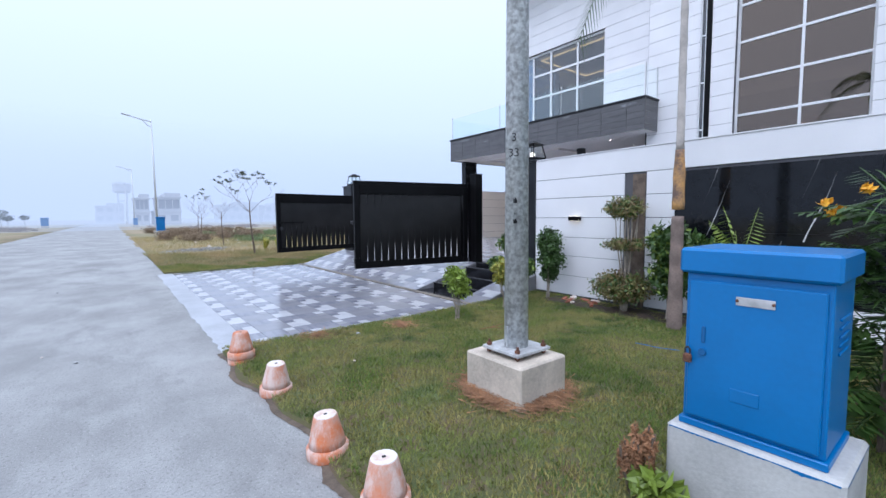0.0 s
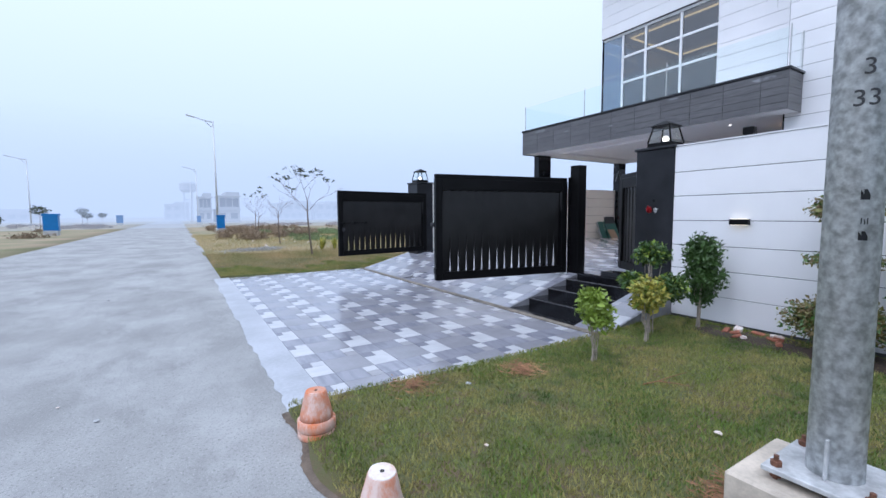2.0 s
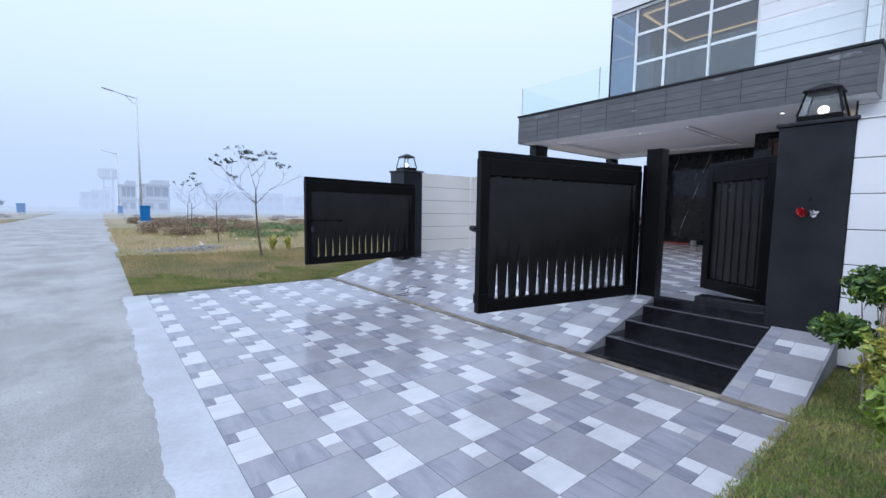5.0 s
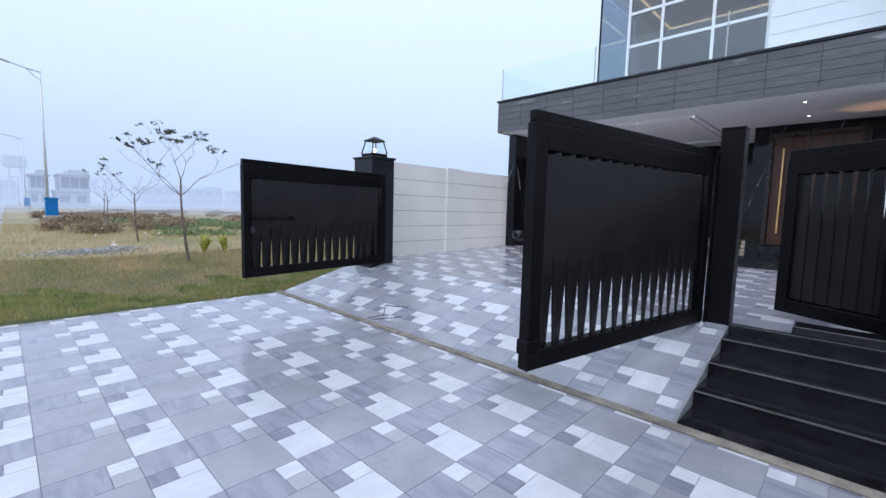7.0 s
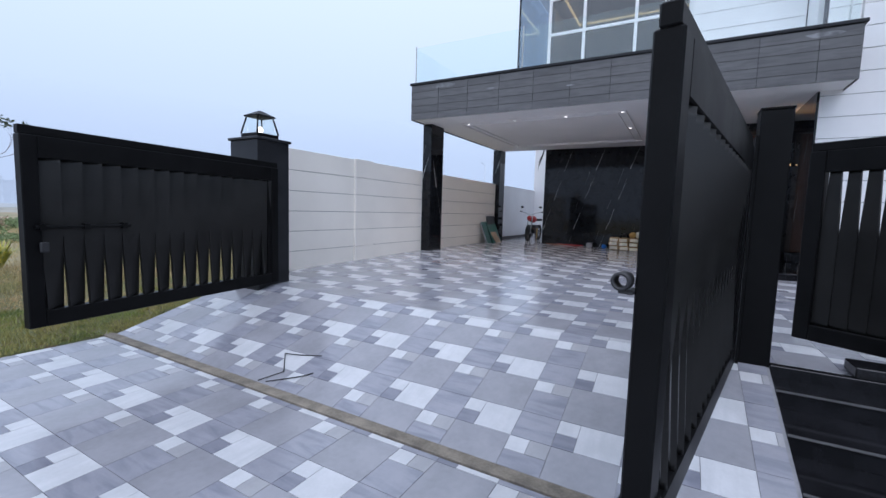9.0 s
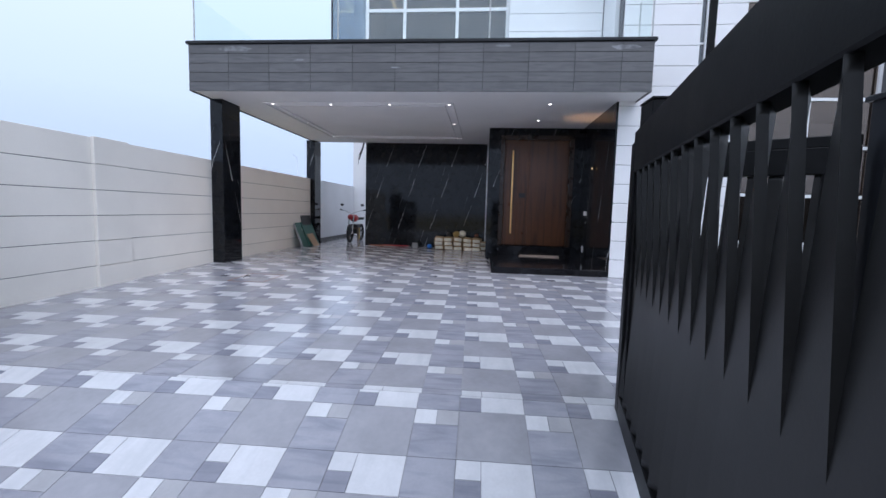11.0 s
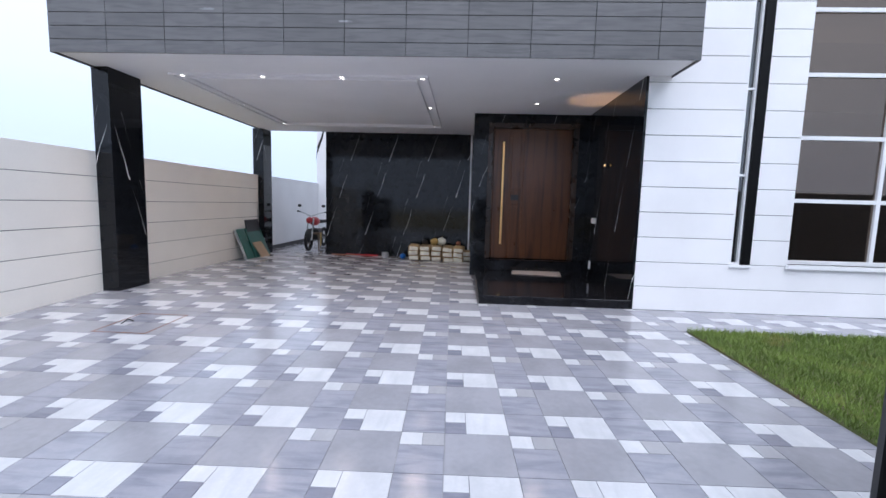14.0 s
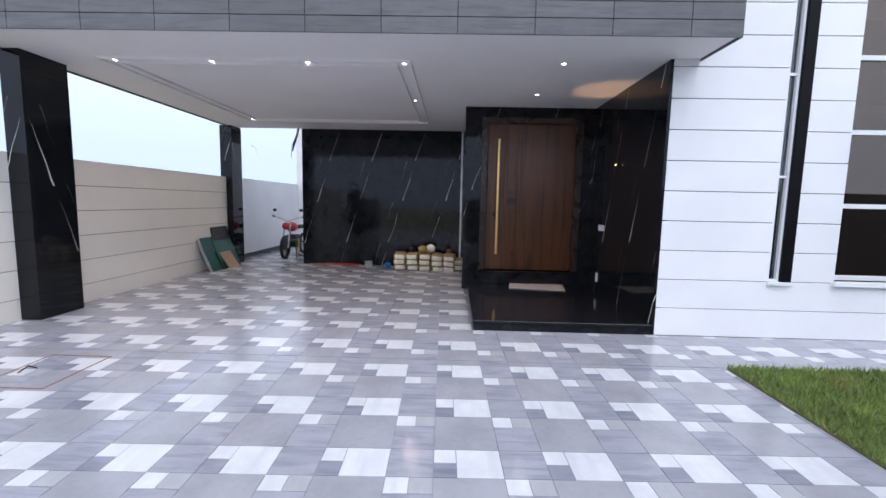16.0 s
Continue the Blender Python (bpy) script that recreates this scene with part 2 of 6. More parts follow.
CLEAR = glass("clear_glass", (0.95, 0.985, 0.98), 0.03)
POLE = mat("spangled_zinc", (0.64, 0.66, 0.66), 0.5, metal=0.25, vary=0.42, scale=26, fine=60, bump=0.15)
GALV = mat("galvanised_steel", (0.50, 0.51, 0.51), 0.55, metal=0.15, vary=0.3, scale=14, fine=50, bump=0.12)
CONC = mat("cast_concrete", (0.56, 0.49, 0.40), 0.85, vary=0.28, scale=4, fine=50, bump=0.3)
PLINTH = mat("plinth_concrete", (0.50, 0.50, 0.48), 0.85, vary=0.2, scale=3, fine=50, bump=0.2)
BLUE = mat("blue_enamel", (0.006, 0.155, 0.42), 0.35, vary=0.10, scale=3, fine=40, bump=0.05)
# Darker copy of the enamel: shade on lock and hasp put into the colour
BLUE_D = mat("blue_shadow_paint", (0.008, 0.11, 0.30), 0.45, vary=0.10)
TERRA = mat("terracotta", (0.52, 0.16, 0.06), 0.85, vary=0.3, scale=10, fine=60, bump=0.2, second=(0.52, 0.34, 0.27))
LIME = mat("lime_wash", (0.72, 0.70, 0.68), 0.9, vary=0.15, scale=14, bump=0.2, second=(0.62, 0.45, 0.36))
dusty(TERRA, (0.66, 0.52, 0.46), 7, 0.47, 0.60, (1, 1, 0.4))
BARK = mat("bark", (0.16, 0.12, 0.09), 0.9, vary=0.4, scale=12, fine=70, bump=0.5)
PALE_STEM = mat("pale_bark", (0.36, 0.31, 0.25), 0.9, vary=0.35, scale=15, fine=70, bump=0.4)
PALM_T = mat("palm_upper_trunk", (0.46, 0.42, 0.38), 0.8, vary=0.3, scale=5, fine=50, bump=0.3)
PALM_O = mat("palm_sheath", (0.52, 0.29, 0.10), 0.8, vary=0.4, scale=7, fine=50, bump=0.3, second=(0.15, 0.10, 0.08))
PALM_B = mat("palm_trunk", (0.25, 0.19, 0.16), 0.85, vary=0.35, scale=6, fine=50, bump=0.4)
LEAF = mat("leaf", (0.055, 0.115, 0.022), 0.45, vary=0.4, scale=9, bump=0, per=0.35)
LEAF_L = mat("light_leaf", (0.20, 0.28, 0.035), 0.45, vary=0.35, scale=9, bump=0, per=0.35)
LEAF_Y = mat("yellow_leaf", (0.52, 0.44, 0.075), 0.5, vary=0.4, scale=14, bump=0, second=(0.10, 0.16, 0.03), per=0.3)
LEAF_R = mat("bronze_leaf", (0.15, 0.165, 0.045), 0.5, vary=0.4, scale=9, bump=0, second=(0.15, 0.085, 0.045), per=0.35)
LEAF_D = mat("dull_leaf", (0.05, 0.07, 0.03), 0.6, vary=0.4, scale=3, bump=0, per=0.3)
PETAL = mat("yellow_petal", (0.85, 0.42, 0.015), 0.5, vary=0.2)
RED = mat("red_plastic", (0.42, 0.012, 0.018), 0.35, vary=0.2)
RUBBER = mat("rubber", (0.012, 0.012, 0.012), 0.8)
DARK = mat("dark_plastic", (0.02, 0.02, 0.022), 0.5)
RUST = mat("rusty_bolt", (0.16, 0.07, 0.04), 0.8, vary=0.4, scale=30)
PLASTIC_W = mat("white_plastic", (0.82, 0.82, 0.82), 0.35, vary=0.02)
SACK = mat("woven_sack", (0.84, 0.80, 0.68), 0.8, vary=0.15, scale=12, fine=120, bump=0.3, per=0.06)
SACK_B = mat("brown_sack", (0.42, 0.29, 0.14), 0.8, vary=0.25, scale=12, fine=120, bump=0.3, per=0.1)
SACK_Y = mat("yellow_sack", (0.45, 0.31, 0.10), 0.8, vary=0.2, scale=12, fine=120, bump=0.3)
GREEN_B = mat("green_board", (0.012, 0.085, 0.065), 0.45, vary=0.2)
BOARD = mat("brown_board", (0.33, 0.23, 0.15), 0.8, vary=0.15)
CLOTH = mat("jute_cloth", (0.50, 0.42, 0.37), 0.9, vary=0.2, scale=20, bump=0.2)
BRICK = mat("brick", (0.32, 0.12, 0.07), 0.9, vary=0.3, scale=14, bump=0.3)
RUBBLE = mat("rubble", (0.38, 0.39, 0.40), 0.9, vary=0.25, scale=4, bump=0.3)
ROOM = mat("room_plaster", (0.36, 0.35, 0.34), 0.8, vary=0.05)
BULB = glow("bulb", (1.0, 0.88, 0.70), 2.0)
SPOT = glow("downlight", (1.0, 0.90, 0.78), 5.0)
SCONCE = glow("sconce_glow", (1.0, 0.85, 0.6), 2.5)
STRIP = glow("cove_light", (1.0, 0.72, 0.30), 2.2)
WARM = glow("warm_lamp", (1.0, 0.55, 0.2), 2.5)
FARWALL = mat("far_plaster", (0.42, 0.43, 0.45), 0.9, vary=0.1, scale=0.3)
FARGLASS = mat("far_dark_glazing", (0.03, 0.034, 0.045), 0.4)
FARDARK = mat("far_opening", (0.10, 0.11, 0.13), 0.7)

for dull, spec in ((SLAT_B, 0.3), (STEEL_B, 0.12), (PILLAR, 0.25), (SLATE_EDGE, 0.25), (MARBLE, 0.30), (GRANITE, 0.35)):
    dull.node_tree.nodes["Principled BSDF"].inputs["Specular IOR Level"].default_value = spec


# ---- building helpers ----
def box(bm, x0, x1, y0, y1, z0, z1, bevel=0.0):
    m = Matrix.Translation(((x0 + x1) / 2, (y0 + y1) / 2, (z0 + z1) / 2)) @ Matrix.Diagonal((abs(x1 - x0), abs(y1 - y0), abs(z1 - z0), 1))
    r = bmesh.ops.create_cube(bm, size=1, matrix=m)
    if bevel:
        vs = set(r["verts"])
        es = [e for e in bm.edges if e.verts[0] in vs and e.verts[1] in vs]
        bmesh.ops.bevel(bm, geom=es, offset=bevel, segments=1, affect="EDGES", profile=0.5)
    return bm


def tube(bm, p0, p1, r0, r1=None, seg=10, caps=True):
    p0, p1 = Vector(p0), Vector(p1)
    d = p1 - p0
    m = Matrix.Translation((p0 + p1) / 2) @ d.to_track_quat("Z", "Y").to_matrix().to_4x4()
    bmesh.ops.create_cone(bm, cap_ends=caps, segments=seg, radius1=r0, radius2=r0 if r1 is None else r1, depth=d.length, matrix=m)
    return bm


def bent(bm, pts, radii, seg=8):
    for a, b, ra, rb in zip(pts, pts[1:], radii, radii[1:]):
        tube(bm, a, b, ra, rb, seg)
    return bm


def ball(bm, c, r, seg=10, squash=(1, 1, 1)):
    bmesh.ops.create_uvsphere(bm, u_segments=seg, v_segments=max(5, seg * 2 // 3), radius=r, matrix=Matrix.Translation(c) @ Matrix.Diagonal((*squash, 1)))
    return bm


def turned(bm, profile, seg=24, at=(0, 0)):
    """A body of revolution from (radius, height) pairs."""
    rings = [[bm.verts.new((at[0] + r * math.cos(2 * math.pi * i / seg), at[1] + r * math.sin(2 * math.pi * i / seg), z)) for i in range(seg)] for r, z in profile]
    for a, b in zip(rings, rings[1:]):
        for i in range(seg):
            bm.faces.new((a[i], a[(i + 1) % seg], b[(i + 1) % seg], b[i]))
    bm.faces.new(rings[-1])
    bm.faces.new(rings[0][::-1])
    return bm


def mesh_of(bm, name, material, smooth=False):
    me = bpy.data.meshes.new(name)
    bmesh.ops.recalc_face_normals(bm, faces=bm.faces)
    bm.to_mesh(me)
    bm.free()
    me.materials.append(material)
    if smooth:
        me.shade_smooth()
    return me


def raw_mesh(name, verts, faces, material):
    me = bpy.data.meshes.new(name)
    me.from_pydata(verts, [], faces)
    me.materials.append(material)
    return me


def thing(name, m, label, category, group="", kind=""):
    ob = new(name)
    ob.empty_display_size = 0.1
    ob.matrix_world = m
    return tagged(ob, label, category, group, kind)


def part(name, bm, material, parent, label="", smooth=False, m=None):
    ob = new(name, mesh_of(bm, name, material, smooth) if isinstance(bm, bmesh.types.BMesh) else bm)
    ob.parent = parent
    if m is not None:
        ob.matrix_basis = m
    return tagged(ob, label)


def solid(name, bm, material, label, category, kind="", smooth=False, m=None, group=""):
    ob = new(name, mesh_of(bm, name, material, smooth) if isinstance(bm, bmesh.types.BMesh) else bm)
    if m is not None:
        ob.matrix_basis = m
    return tagged(ob, label, category, group, kind)


def B(*a, **k):
    return box(bmesh.new(), *a, **k)


def leaves(name, blobs, count, size, seed, shell=0.55, long=1.0):
    """Many small leaves in ellipsoids (x, y, z, rx, ry, rz), each leaf two folded triangles."""
    r = np.random.default_rng(seed)
    vol = np.array([b[3] * b[4] * b[5] for b in blobs]) ** 0.8
    pick = r.choice(len(blobs), count, p=vol / vol.sum())
    bl = np.array(blobs)[pick]
    d = r.normal(size=(count, 3))
    d /= np.linalg.norm(d, axis=1)[:, None]
    rad = (shell + (1 - shell) * r.random(count)) * (1 + 0.12 * r.normal(size=count))
    c = bl[:, :3] + d * rad[:, None] * bl[:, 3:]
    t = r.normal(size=(count, 3)) + d * 0.8
    t /= np.linalg.norm(t, axis=1)[:, None]
    s = np.cross(t, r.normal(size=(count, 3)))
    s /= np.linalg.norm(s, axis=1)[:, None]
    n = np.cross(t, s)
    k = (size * (0.6 + 0.8 * r.random(count)))[:, None]
    v = np.stack([c - t * k * 0.6 * long, c + s * k * 0.34 + n * k * 0.12, c + t * k * 0.7 * long, c - s * k * 0.34 + n * k * 0.12], 1).reshape(-1, 3)
    i = np.arange(count)[:, None] * 4
    f = np.concatenate([i + np.array([0, 1, 2]), i + np.array([0, 2, 3])])
    return v.tolist(), f.tolist()


def crown(name, blobs, count, size, seed, material, parent, label="", shell=0.55, long=1.0):
    v, f = leaves(name, blobs, count, size, seed, shell, long)
    return part(name, raw_mesh(name, v, f, material), material, parent, label)


def grass_mesh(name, x0, x1, y0, y1, count, height, seed, material, ground, keep=None):
    r = np.random.default_rng(seed)
    x, y = r.uniform(x0, x1, count), r.uniform(y0, y1, count)
    if keep is not None:
        ok = keep(x, y)
        x, y = x[ok], y[ok]
    q = len(x)
    z = ground(x, y)
    a, h = r.uniform(0, 2 * math.pi, q), height * (0.5 + r.random(q))
    w, lean = 0.0022 + 0.0028 * r.random(q), h * r.uniform(0.1, 0.9, q)
    g = r.uniform(0, 2 * math.pi, q)
    v = np.stack([np.stack([x - w * np.cos(a), y - w * np.sin(a), z], 1), np.stack([x + w * np.cos(a), y + w * np.sin(a), z], 1),
                  np.stack([x + lean * np.cos(g), y + lean * np.sin(g), z + h], 1)], 1).reshape(-1, 3)
    return raw_mesh(name, v.tolist(), np.arange(3 * q).reshape(-1, 3).tolist(), material)


# ---- ground, road, lawns ----
def floor_z(x):
    """Height of the paving: street level, ramp, then the court's gentle fall."""
    x = np.asarray(x, float)
    return np.interp(x, [4.43, 6.0, 10.9], [0.0, 0.42, 0.50])


def lawn_z(x, y):
    return 0.03 + 0.012 * np.sin(x * 1.7 + y) * np.sin(y * 1.3) + 0.05 * np.clip((x - 4.6) / 1.2, 0, 1)


ground = solid("ground", B(-600, 600, -300, 900, -0.6, -0.06), SOIL, "dry brown open field reaching into the haze", "ground", "structure")
bm = B(-5.2, 1.05, -40, 420, -0.3, 0.0)
solid("road", bm, ASPHALT, "worn pale grey street with dust and patches", "road", "structure")
bm = bmesh.new()
ys = np.linspace(5.9, 13.75, 120)
left = [bm.verts.new((0.80 + 0.05 * noise.noise((y * 1.3, 0, 0)) + 0.03 * noise.noise((y * 6, 3, 0)), y, 0.004)) for y in ys]
right = [bm.verts.new((1.115, y, 0.004)) for y in ys]
for k in range(119):
    bm.faces.new((left[k], right[k], right[k + 1], left[k + 1]))
r_ = bmesh.ops.extrude_face_region(bm, geom=bm.faces[:])
for q in r_["geom"]:
    if isinstance(q, bmesh.types.BMVert):
        q.co.z = -0.05
solid("apron", bm, APRON, "smooth pale cement strip between street and paving", "pavement", "structure")


def lawn(name, x0, x1, y0, y1, step, z, label, material=None, ragged=False):
    nx, ny = max(2, int((x1 - x0) / step)), max(2, int((y1 - y0) / step))
    bm = bmesh.new()
    xs = np.linspace(x0, x1, nx)
    g = [[bm.verts.new((road_edge(y) if ragged and i == 0 else x, y, float(z(x, y)) * (0.4 if ragged and i == 0 else 1))) for y in np.linspace(y0, y1, ny)] for i, x in enumerate(xs)]
    for i in range(nx - 1):
        for j in range(ny - 1):
            bm.faces.new((g[i][j], g[i + 1][j], g[i + 1][j + 1], g[i][j + 1]))
    edge = [e for e in bm.edges if e.is_boundary]
    r = bmesh.ops.extrude_edge_only(bm, edges=edge)
    for v in r["geom"]:
        if isinstance(v, bmesh.types.BMVert):
            v.co.z -= 0.2
    return solid(name, bm, material or TURF, label, "lawn", "structure", True)


def road_edge(y):
    return 0.84 + 0.06 * np.sin(2.1 * y) + 0.03 * np.sin(7 * y + 1)


lawn("lawn_front", 0.86, 5.78, -9.0, 5.93, 0.12, lawn_z, "trimmed patchy green lawn with dry spots", ragged=True)
bm = bmesh.new()
ys = np.linspace(-4, 5.9, 260)
inner = [bm.verts.new((road_edge(y) + 0.10, y, 0.014)) for y in ys]
outer = [bm.verts.new((road_edge(y) - 0.035 - 0.04 * abs(noise.noise((y * 3, 1, 0))) - 0.03 * abs(noise.noise((y * 14, 1, 0))), y, 0.004)) for y in ys]
for k in range(259):
    bm.faces.new((outer[k], inner[k], inner[k + 1], outer[k + 1]))
solid("dirt_edge", bm, mat("road_dirt", (0.13, 0.10, 0.075), 0.95, vary=0.4, scale=9, fine=70, bump=0.6), "ragged dirt edge between street and lawn", "soil", "structure")
lawn("lawn_far", 0.95, 9.5, 13.78, 20.5, 0.3, lambda x, y: 0.02 + 0.02 * np.sin(x + y), "green lawn strip beyond the driveway")
verge_z = lambda x, y: 0.0 + 0.02 * np.sin(x * 0.9) * np.sin(y * 0.7)
lawn("verge_far", 0.9, 40, 20.5, 90, 1.5, verge_z, "dry yellowish roadside verge and scrub", SOIL)
lawn("verge_opposite", -45, -5.2, -40, 120, 2.0, verge_z, "dry grassy verge across the street", SOIL)
lawn("lawn_court", 6.35, 10.02, -2.0, 6.38, 0.3, lambda x, y: float(floor_z(x)) + 0.0 * y + 0.01, "small green lawn inside the boundary wall")

keep_front = lambda x, y: (x > road_edge(y)) & ~((x > 2.08) & (x < 2.7) & (y > 2.98) & (y < 3.66))
solid("grass", grass_mesh("grass", 0.8, 5.75, -1.5, 5.98, 230000, 0.024, 1, BLADE, lawn_z, keep_front), BLADE, "short mixed green and straw grass blades", "grass", "stuff")
patchy = lambda x, y: keep_front(x, y) & (np.sin(x * 2.3 + 1) + np.sin(y * 2.9 + x) + np.sin(5.1 * x - 3 * y) > 0.3)
solid("grass", grass_mesh("grass", 0.9, 5.75, -1.5, 5.96, 90000, 0.028, 2, BLADE_G, lawn_z, patchy), BLADE_G, "lush green grass tufts in the lawn", "grass", "stuff")
far_z = lambda x, y: 0.02 + 0.02 * np.sin(x + y)
thin = lambda x, y: y < 14.6 + 1.6 * np.abs(np.sin(x * 1.3) * np.sin(x * 0.7 + 1)) + 0.4 * np.sin(6 * x + 3 * y)
solid("grass", grass_mesh("grass", 0.95, 7.5, 13.76, 17, 70000, 0.040, 3, BLADE, far_z, thin), BLADE, "green grass beside the driveway", "grass", "stuff")
solid("grass", grass_mesh("grass", 0.95, 9.4, 13.9, 20.5, 70000, 0.05, 6, DRYBLADE, far_z, lambda x, y: ~thin(x, y)), DRYBLADE, "short straw-coloured grass beyond the driveway", "grass", "stuff")
solid("grass", grass_mesh("grass", 7.5, 10.03, 2.0, 6.39, 70000, 0.045, 4, BLADE_Y, lambda x, y: floor_z(x) + 0.01), BLADE_Y, "yellow-green grass of the court lawn", "grass", "stuff")
solid("grass", grass_mesh("grass", 1.0, 14, 17, 40, 70000, 0.12, 5, DRYBLADE, lambda x, y: 0.0 * x), DRYBLADE, "dry rough roadside grass", "grass", "stuff")

# ---- house ----
Y_R, X_W, X_U, X_D = 6.63, 10.96, 11.97, 13.30
SOF = 3.49


def planks(parent, plane, y0, y1, z0, z1, pitch, phase, material, axis="x", thick=0.018, holes=(), sign=-1):
    """Horizontal cladding boards with open joints, cut round the holes (a0, a1, z0, z1)."""
    z = phase
    while z < z1:
        a, b = max(z, z0) + 0.004, min(z + pitch, z1) - 0.004
        if b - a > 0.03:
            spans = [(y0, y1)]
            for h in holes:
                if h[2] < (a + b) / 2 < h[3]:
                    spans = [s for p, q in spans for s in ((p, min(q, h[0])), (max(p, h[1]), q)) if s[1] - s[0] > 0.03]
            for p, q in spans:
                if axis == "x":
                    part("board", B(plane + sign * thick, plane, p, q, a, b, bevel=0.003), material, parent)
                else:
                    part("board", B(p, q, plane + sign * thick, plane, a, b, bevel=0.003), material, parent)
        z += pitch


# main bay, with the slit window and the tall window cut through
SLIT, TALL = (5.29, 5.42), (2.50, 4.70)
bm = bmesh.new()
for y0, y1, z0, z1 in ((-3, TALL[0], 0, 9.2), (TALL[1], SLIT[0], 0, 9.2), (SLIT[1], Y_R, 0, 9.2), (TALL[0], TALL[1], 0, 1.16), (TALL[0], TALL[1], 7.6, 9.2), (SLIT[0], SLIT[1], 0, 1.14), (SLIT[0], SLIT[1], 7.6, 9.2)):
    box(bm, X_W, X_W + 0.24, y0, y1, z0, z1)
wall_main = solid("wall_main", bm, GROOVE, "white house front clad in horizontal boards", "wall", "structure")
planks(wall_main, X_W, -3, Y_R - 0.012, 0.5, 9.2, 0.325, 0.49, PAINT_W, holes=((TALL[0], TALL[1], 1.16, 7.6), (5.175, SLIT[1], 1.14, 7.6)))
# recessed upper wall behind the balcony, with the corner window
UPW = (8.46, 12.00, 4.32, 6.98)
bm = bmesh.new()
box(bm, X_U, X_U + 0.24, 6.70, UPW[0], 4.27, 9.2)
box(bm, X_U, X_U + 0.24, UPW[0], 11.98, UPW[3], 9.2)
wall_upper = solid("wall_upper", bm, GROOVE, "recessed white upper wall clad in boards", "wall", "structure")
planks(wall_upper, X_U, 6.72, 11.98, 4.27, 9.2, 0.325, 0.49, PAINT_W, holes=((UPW[0], UPW[1] + 0.1, UPW[2] - 0.1, UPW[3]),))
wall_side = solid("wall_side", B(X_U + 0.24, 20, 11.78, 11.98, 6.98, 9.2), PAINT_W, "white upper side wall of the house", "wall", "structure")
solid("wall_side", B(14.2, 20, 11.78, 11.98, 4.27, 6.98), PAINT_W, "white upper side wall of the house", "wall", "structure")
solid("wall_return", B(X_W + 0.24, X_U + 0.24, Y_R - 0.2, 6.70, 3.6, 9.2), PAINT_W, "white return wall beside the balcony", "wall", "structure")
solid("roof", B(X_W, 20, -3, 11.98, 9.2, 9.4), PAINT_W, "flat white roof slab of the house", "roof", "structure")
solid("wall_back", B(20, 20.2, -3, 14, 0, 9.4), PAINT_W, "plain back wall of the house", "wall", "structure")
solid("wall_south", B(X_W + 0.24, 20, -3.2, -3, 0, 9.2), PAINT_W, "plain white side wall of the house", "wall", "structure")
# rooms behind the windows
solid("floor_upper", B(X_W + 0.24, 20, -3, 11.78, 4.0, 4.2), ROOM, "upper floor slab", "floor", "structure")
solid("ceiling_upper", B(X_U + 0.24, 20, 6.70, 11.78, 7.05, 7.15), ROOM, "plain ceiling of the upper room", "ceiling", "structure")
solid("wall_room", B(15.8, 15.95, 6.7, 11.78, 4.2, 7.05), ROOM, "dim back wall of the upper room", "wall", "structure")
solid("wall_room", B(X_U + 0.3, 15.8, 6.71, 6.8, 4.2, 7.05), ROOM, "dim side wall of the upper room", "wall", "structure")
solid("wall_room", B(15.0, 15.15, -3, 6.4, 0.5, 9.2), ROOM, "dim back wall of the tall hall", "wall", "structure")
solid("floor_hall", B(X_W + 0.24, 15.0, -3, 6.4, 0.3, 0.55), GRANITE, "dark floor of the hall", "floor", "structure")

# porch and car port
court = thing("floor", Matrix(), "polished grey, white and streaked tile paving", "floor", kind="structure")
part("bedding", B(1.10, 4.33, 5.93, 13.75, -0.3, -0.004), GROUT, court)
for y0, y1 in ((7.70, 13.75), (5.93, 6.43)):
    bm = bmesh.new()
    box(bm, 4.44, 6.0, y0, y1, -0.3, 0.0)
    for v in bm.verts:
        if v.co.z > -0.1:
            v.co.z = float(floor_z(v.co.x)) - 0.004
    part("bedding", bm, GROUT, court)
bm = bmesh.new()
for x0, x1, y0, y1 in ((6.0, 10.03, 6.39, 13.95), (10.03, 20, -3, 13.95)):
    box(bm, x0, x1, y0, y1, -0.3, 0.0)
for v in bm.verts:
    if v.co.z > -0.1:
        v.co.z = float(floor_z(v.co.x)) - 0.004
part("bedding", bm, GROUT, court)
bm = bmesh.new()
box(bm, 4.335, 4.435, 5.93, 14.0, -0.2, 0.012, bevel=0.004)
solid("drain_channel", bm, DRAIN, "rough cement joint across the driveway", "drain", "structure")

solid("soffit", B(10.31, 15.72, 6.36, 13.79, SOF, SOF + 0.1), SOFFIT, "pale grey plastered car port ceiling", "ceiling", "structure")
bm = bmesh.new()
for k in (0.0, 0.16):
    x0, x1, y0, y1 = 11.08 + k, 14.75 - k, 9.42 + k, 12.95 - k
    for a in ((x0, x1, y0, y0 + 0.02), (x0, x1, y1 - 0.02, y1), (x0, x0 + 0.02, y0 + 0.02, y1 - 0.02), (x1 - 0.02, x1, y0 + 0.02, y1 - 0.02)):
        box(bm, *a, SOF - 0.03, SOF - 0.0005)
solid("trim_soffit", bm, SOFFIT, "raised plaster bands on the car port ceiling", "trim", "structure")

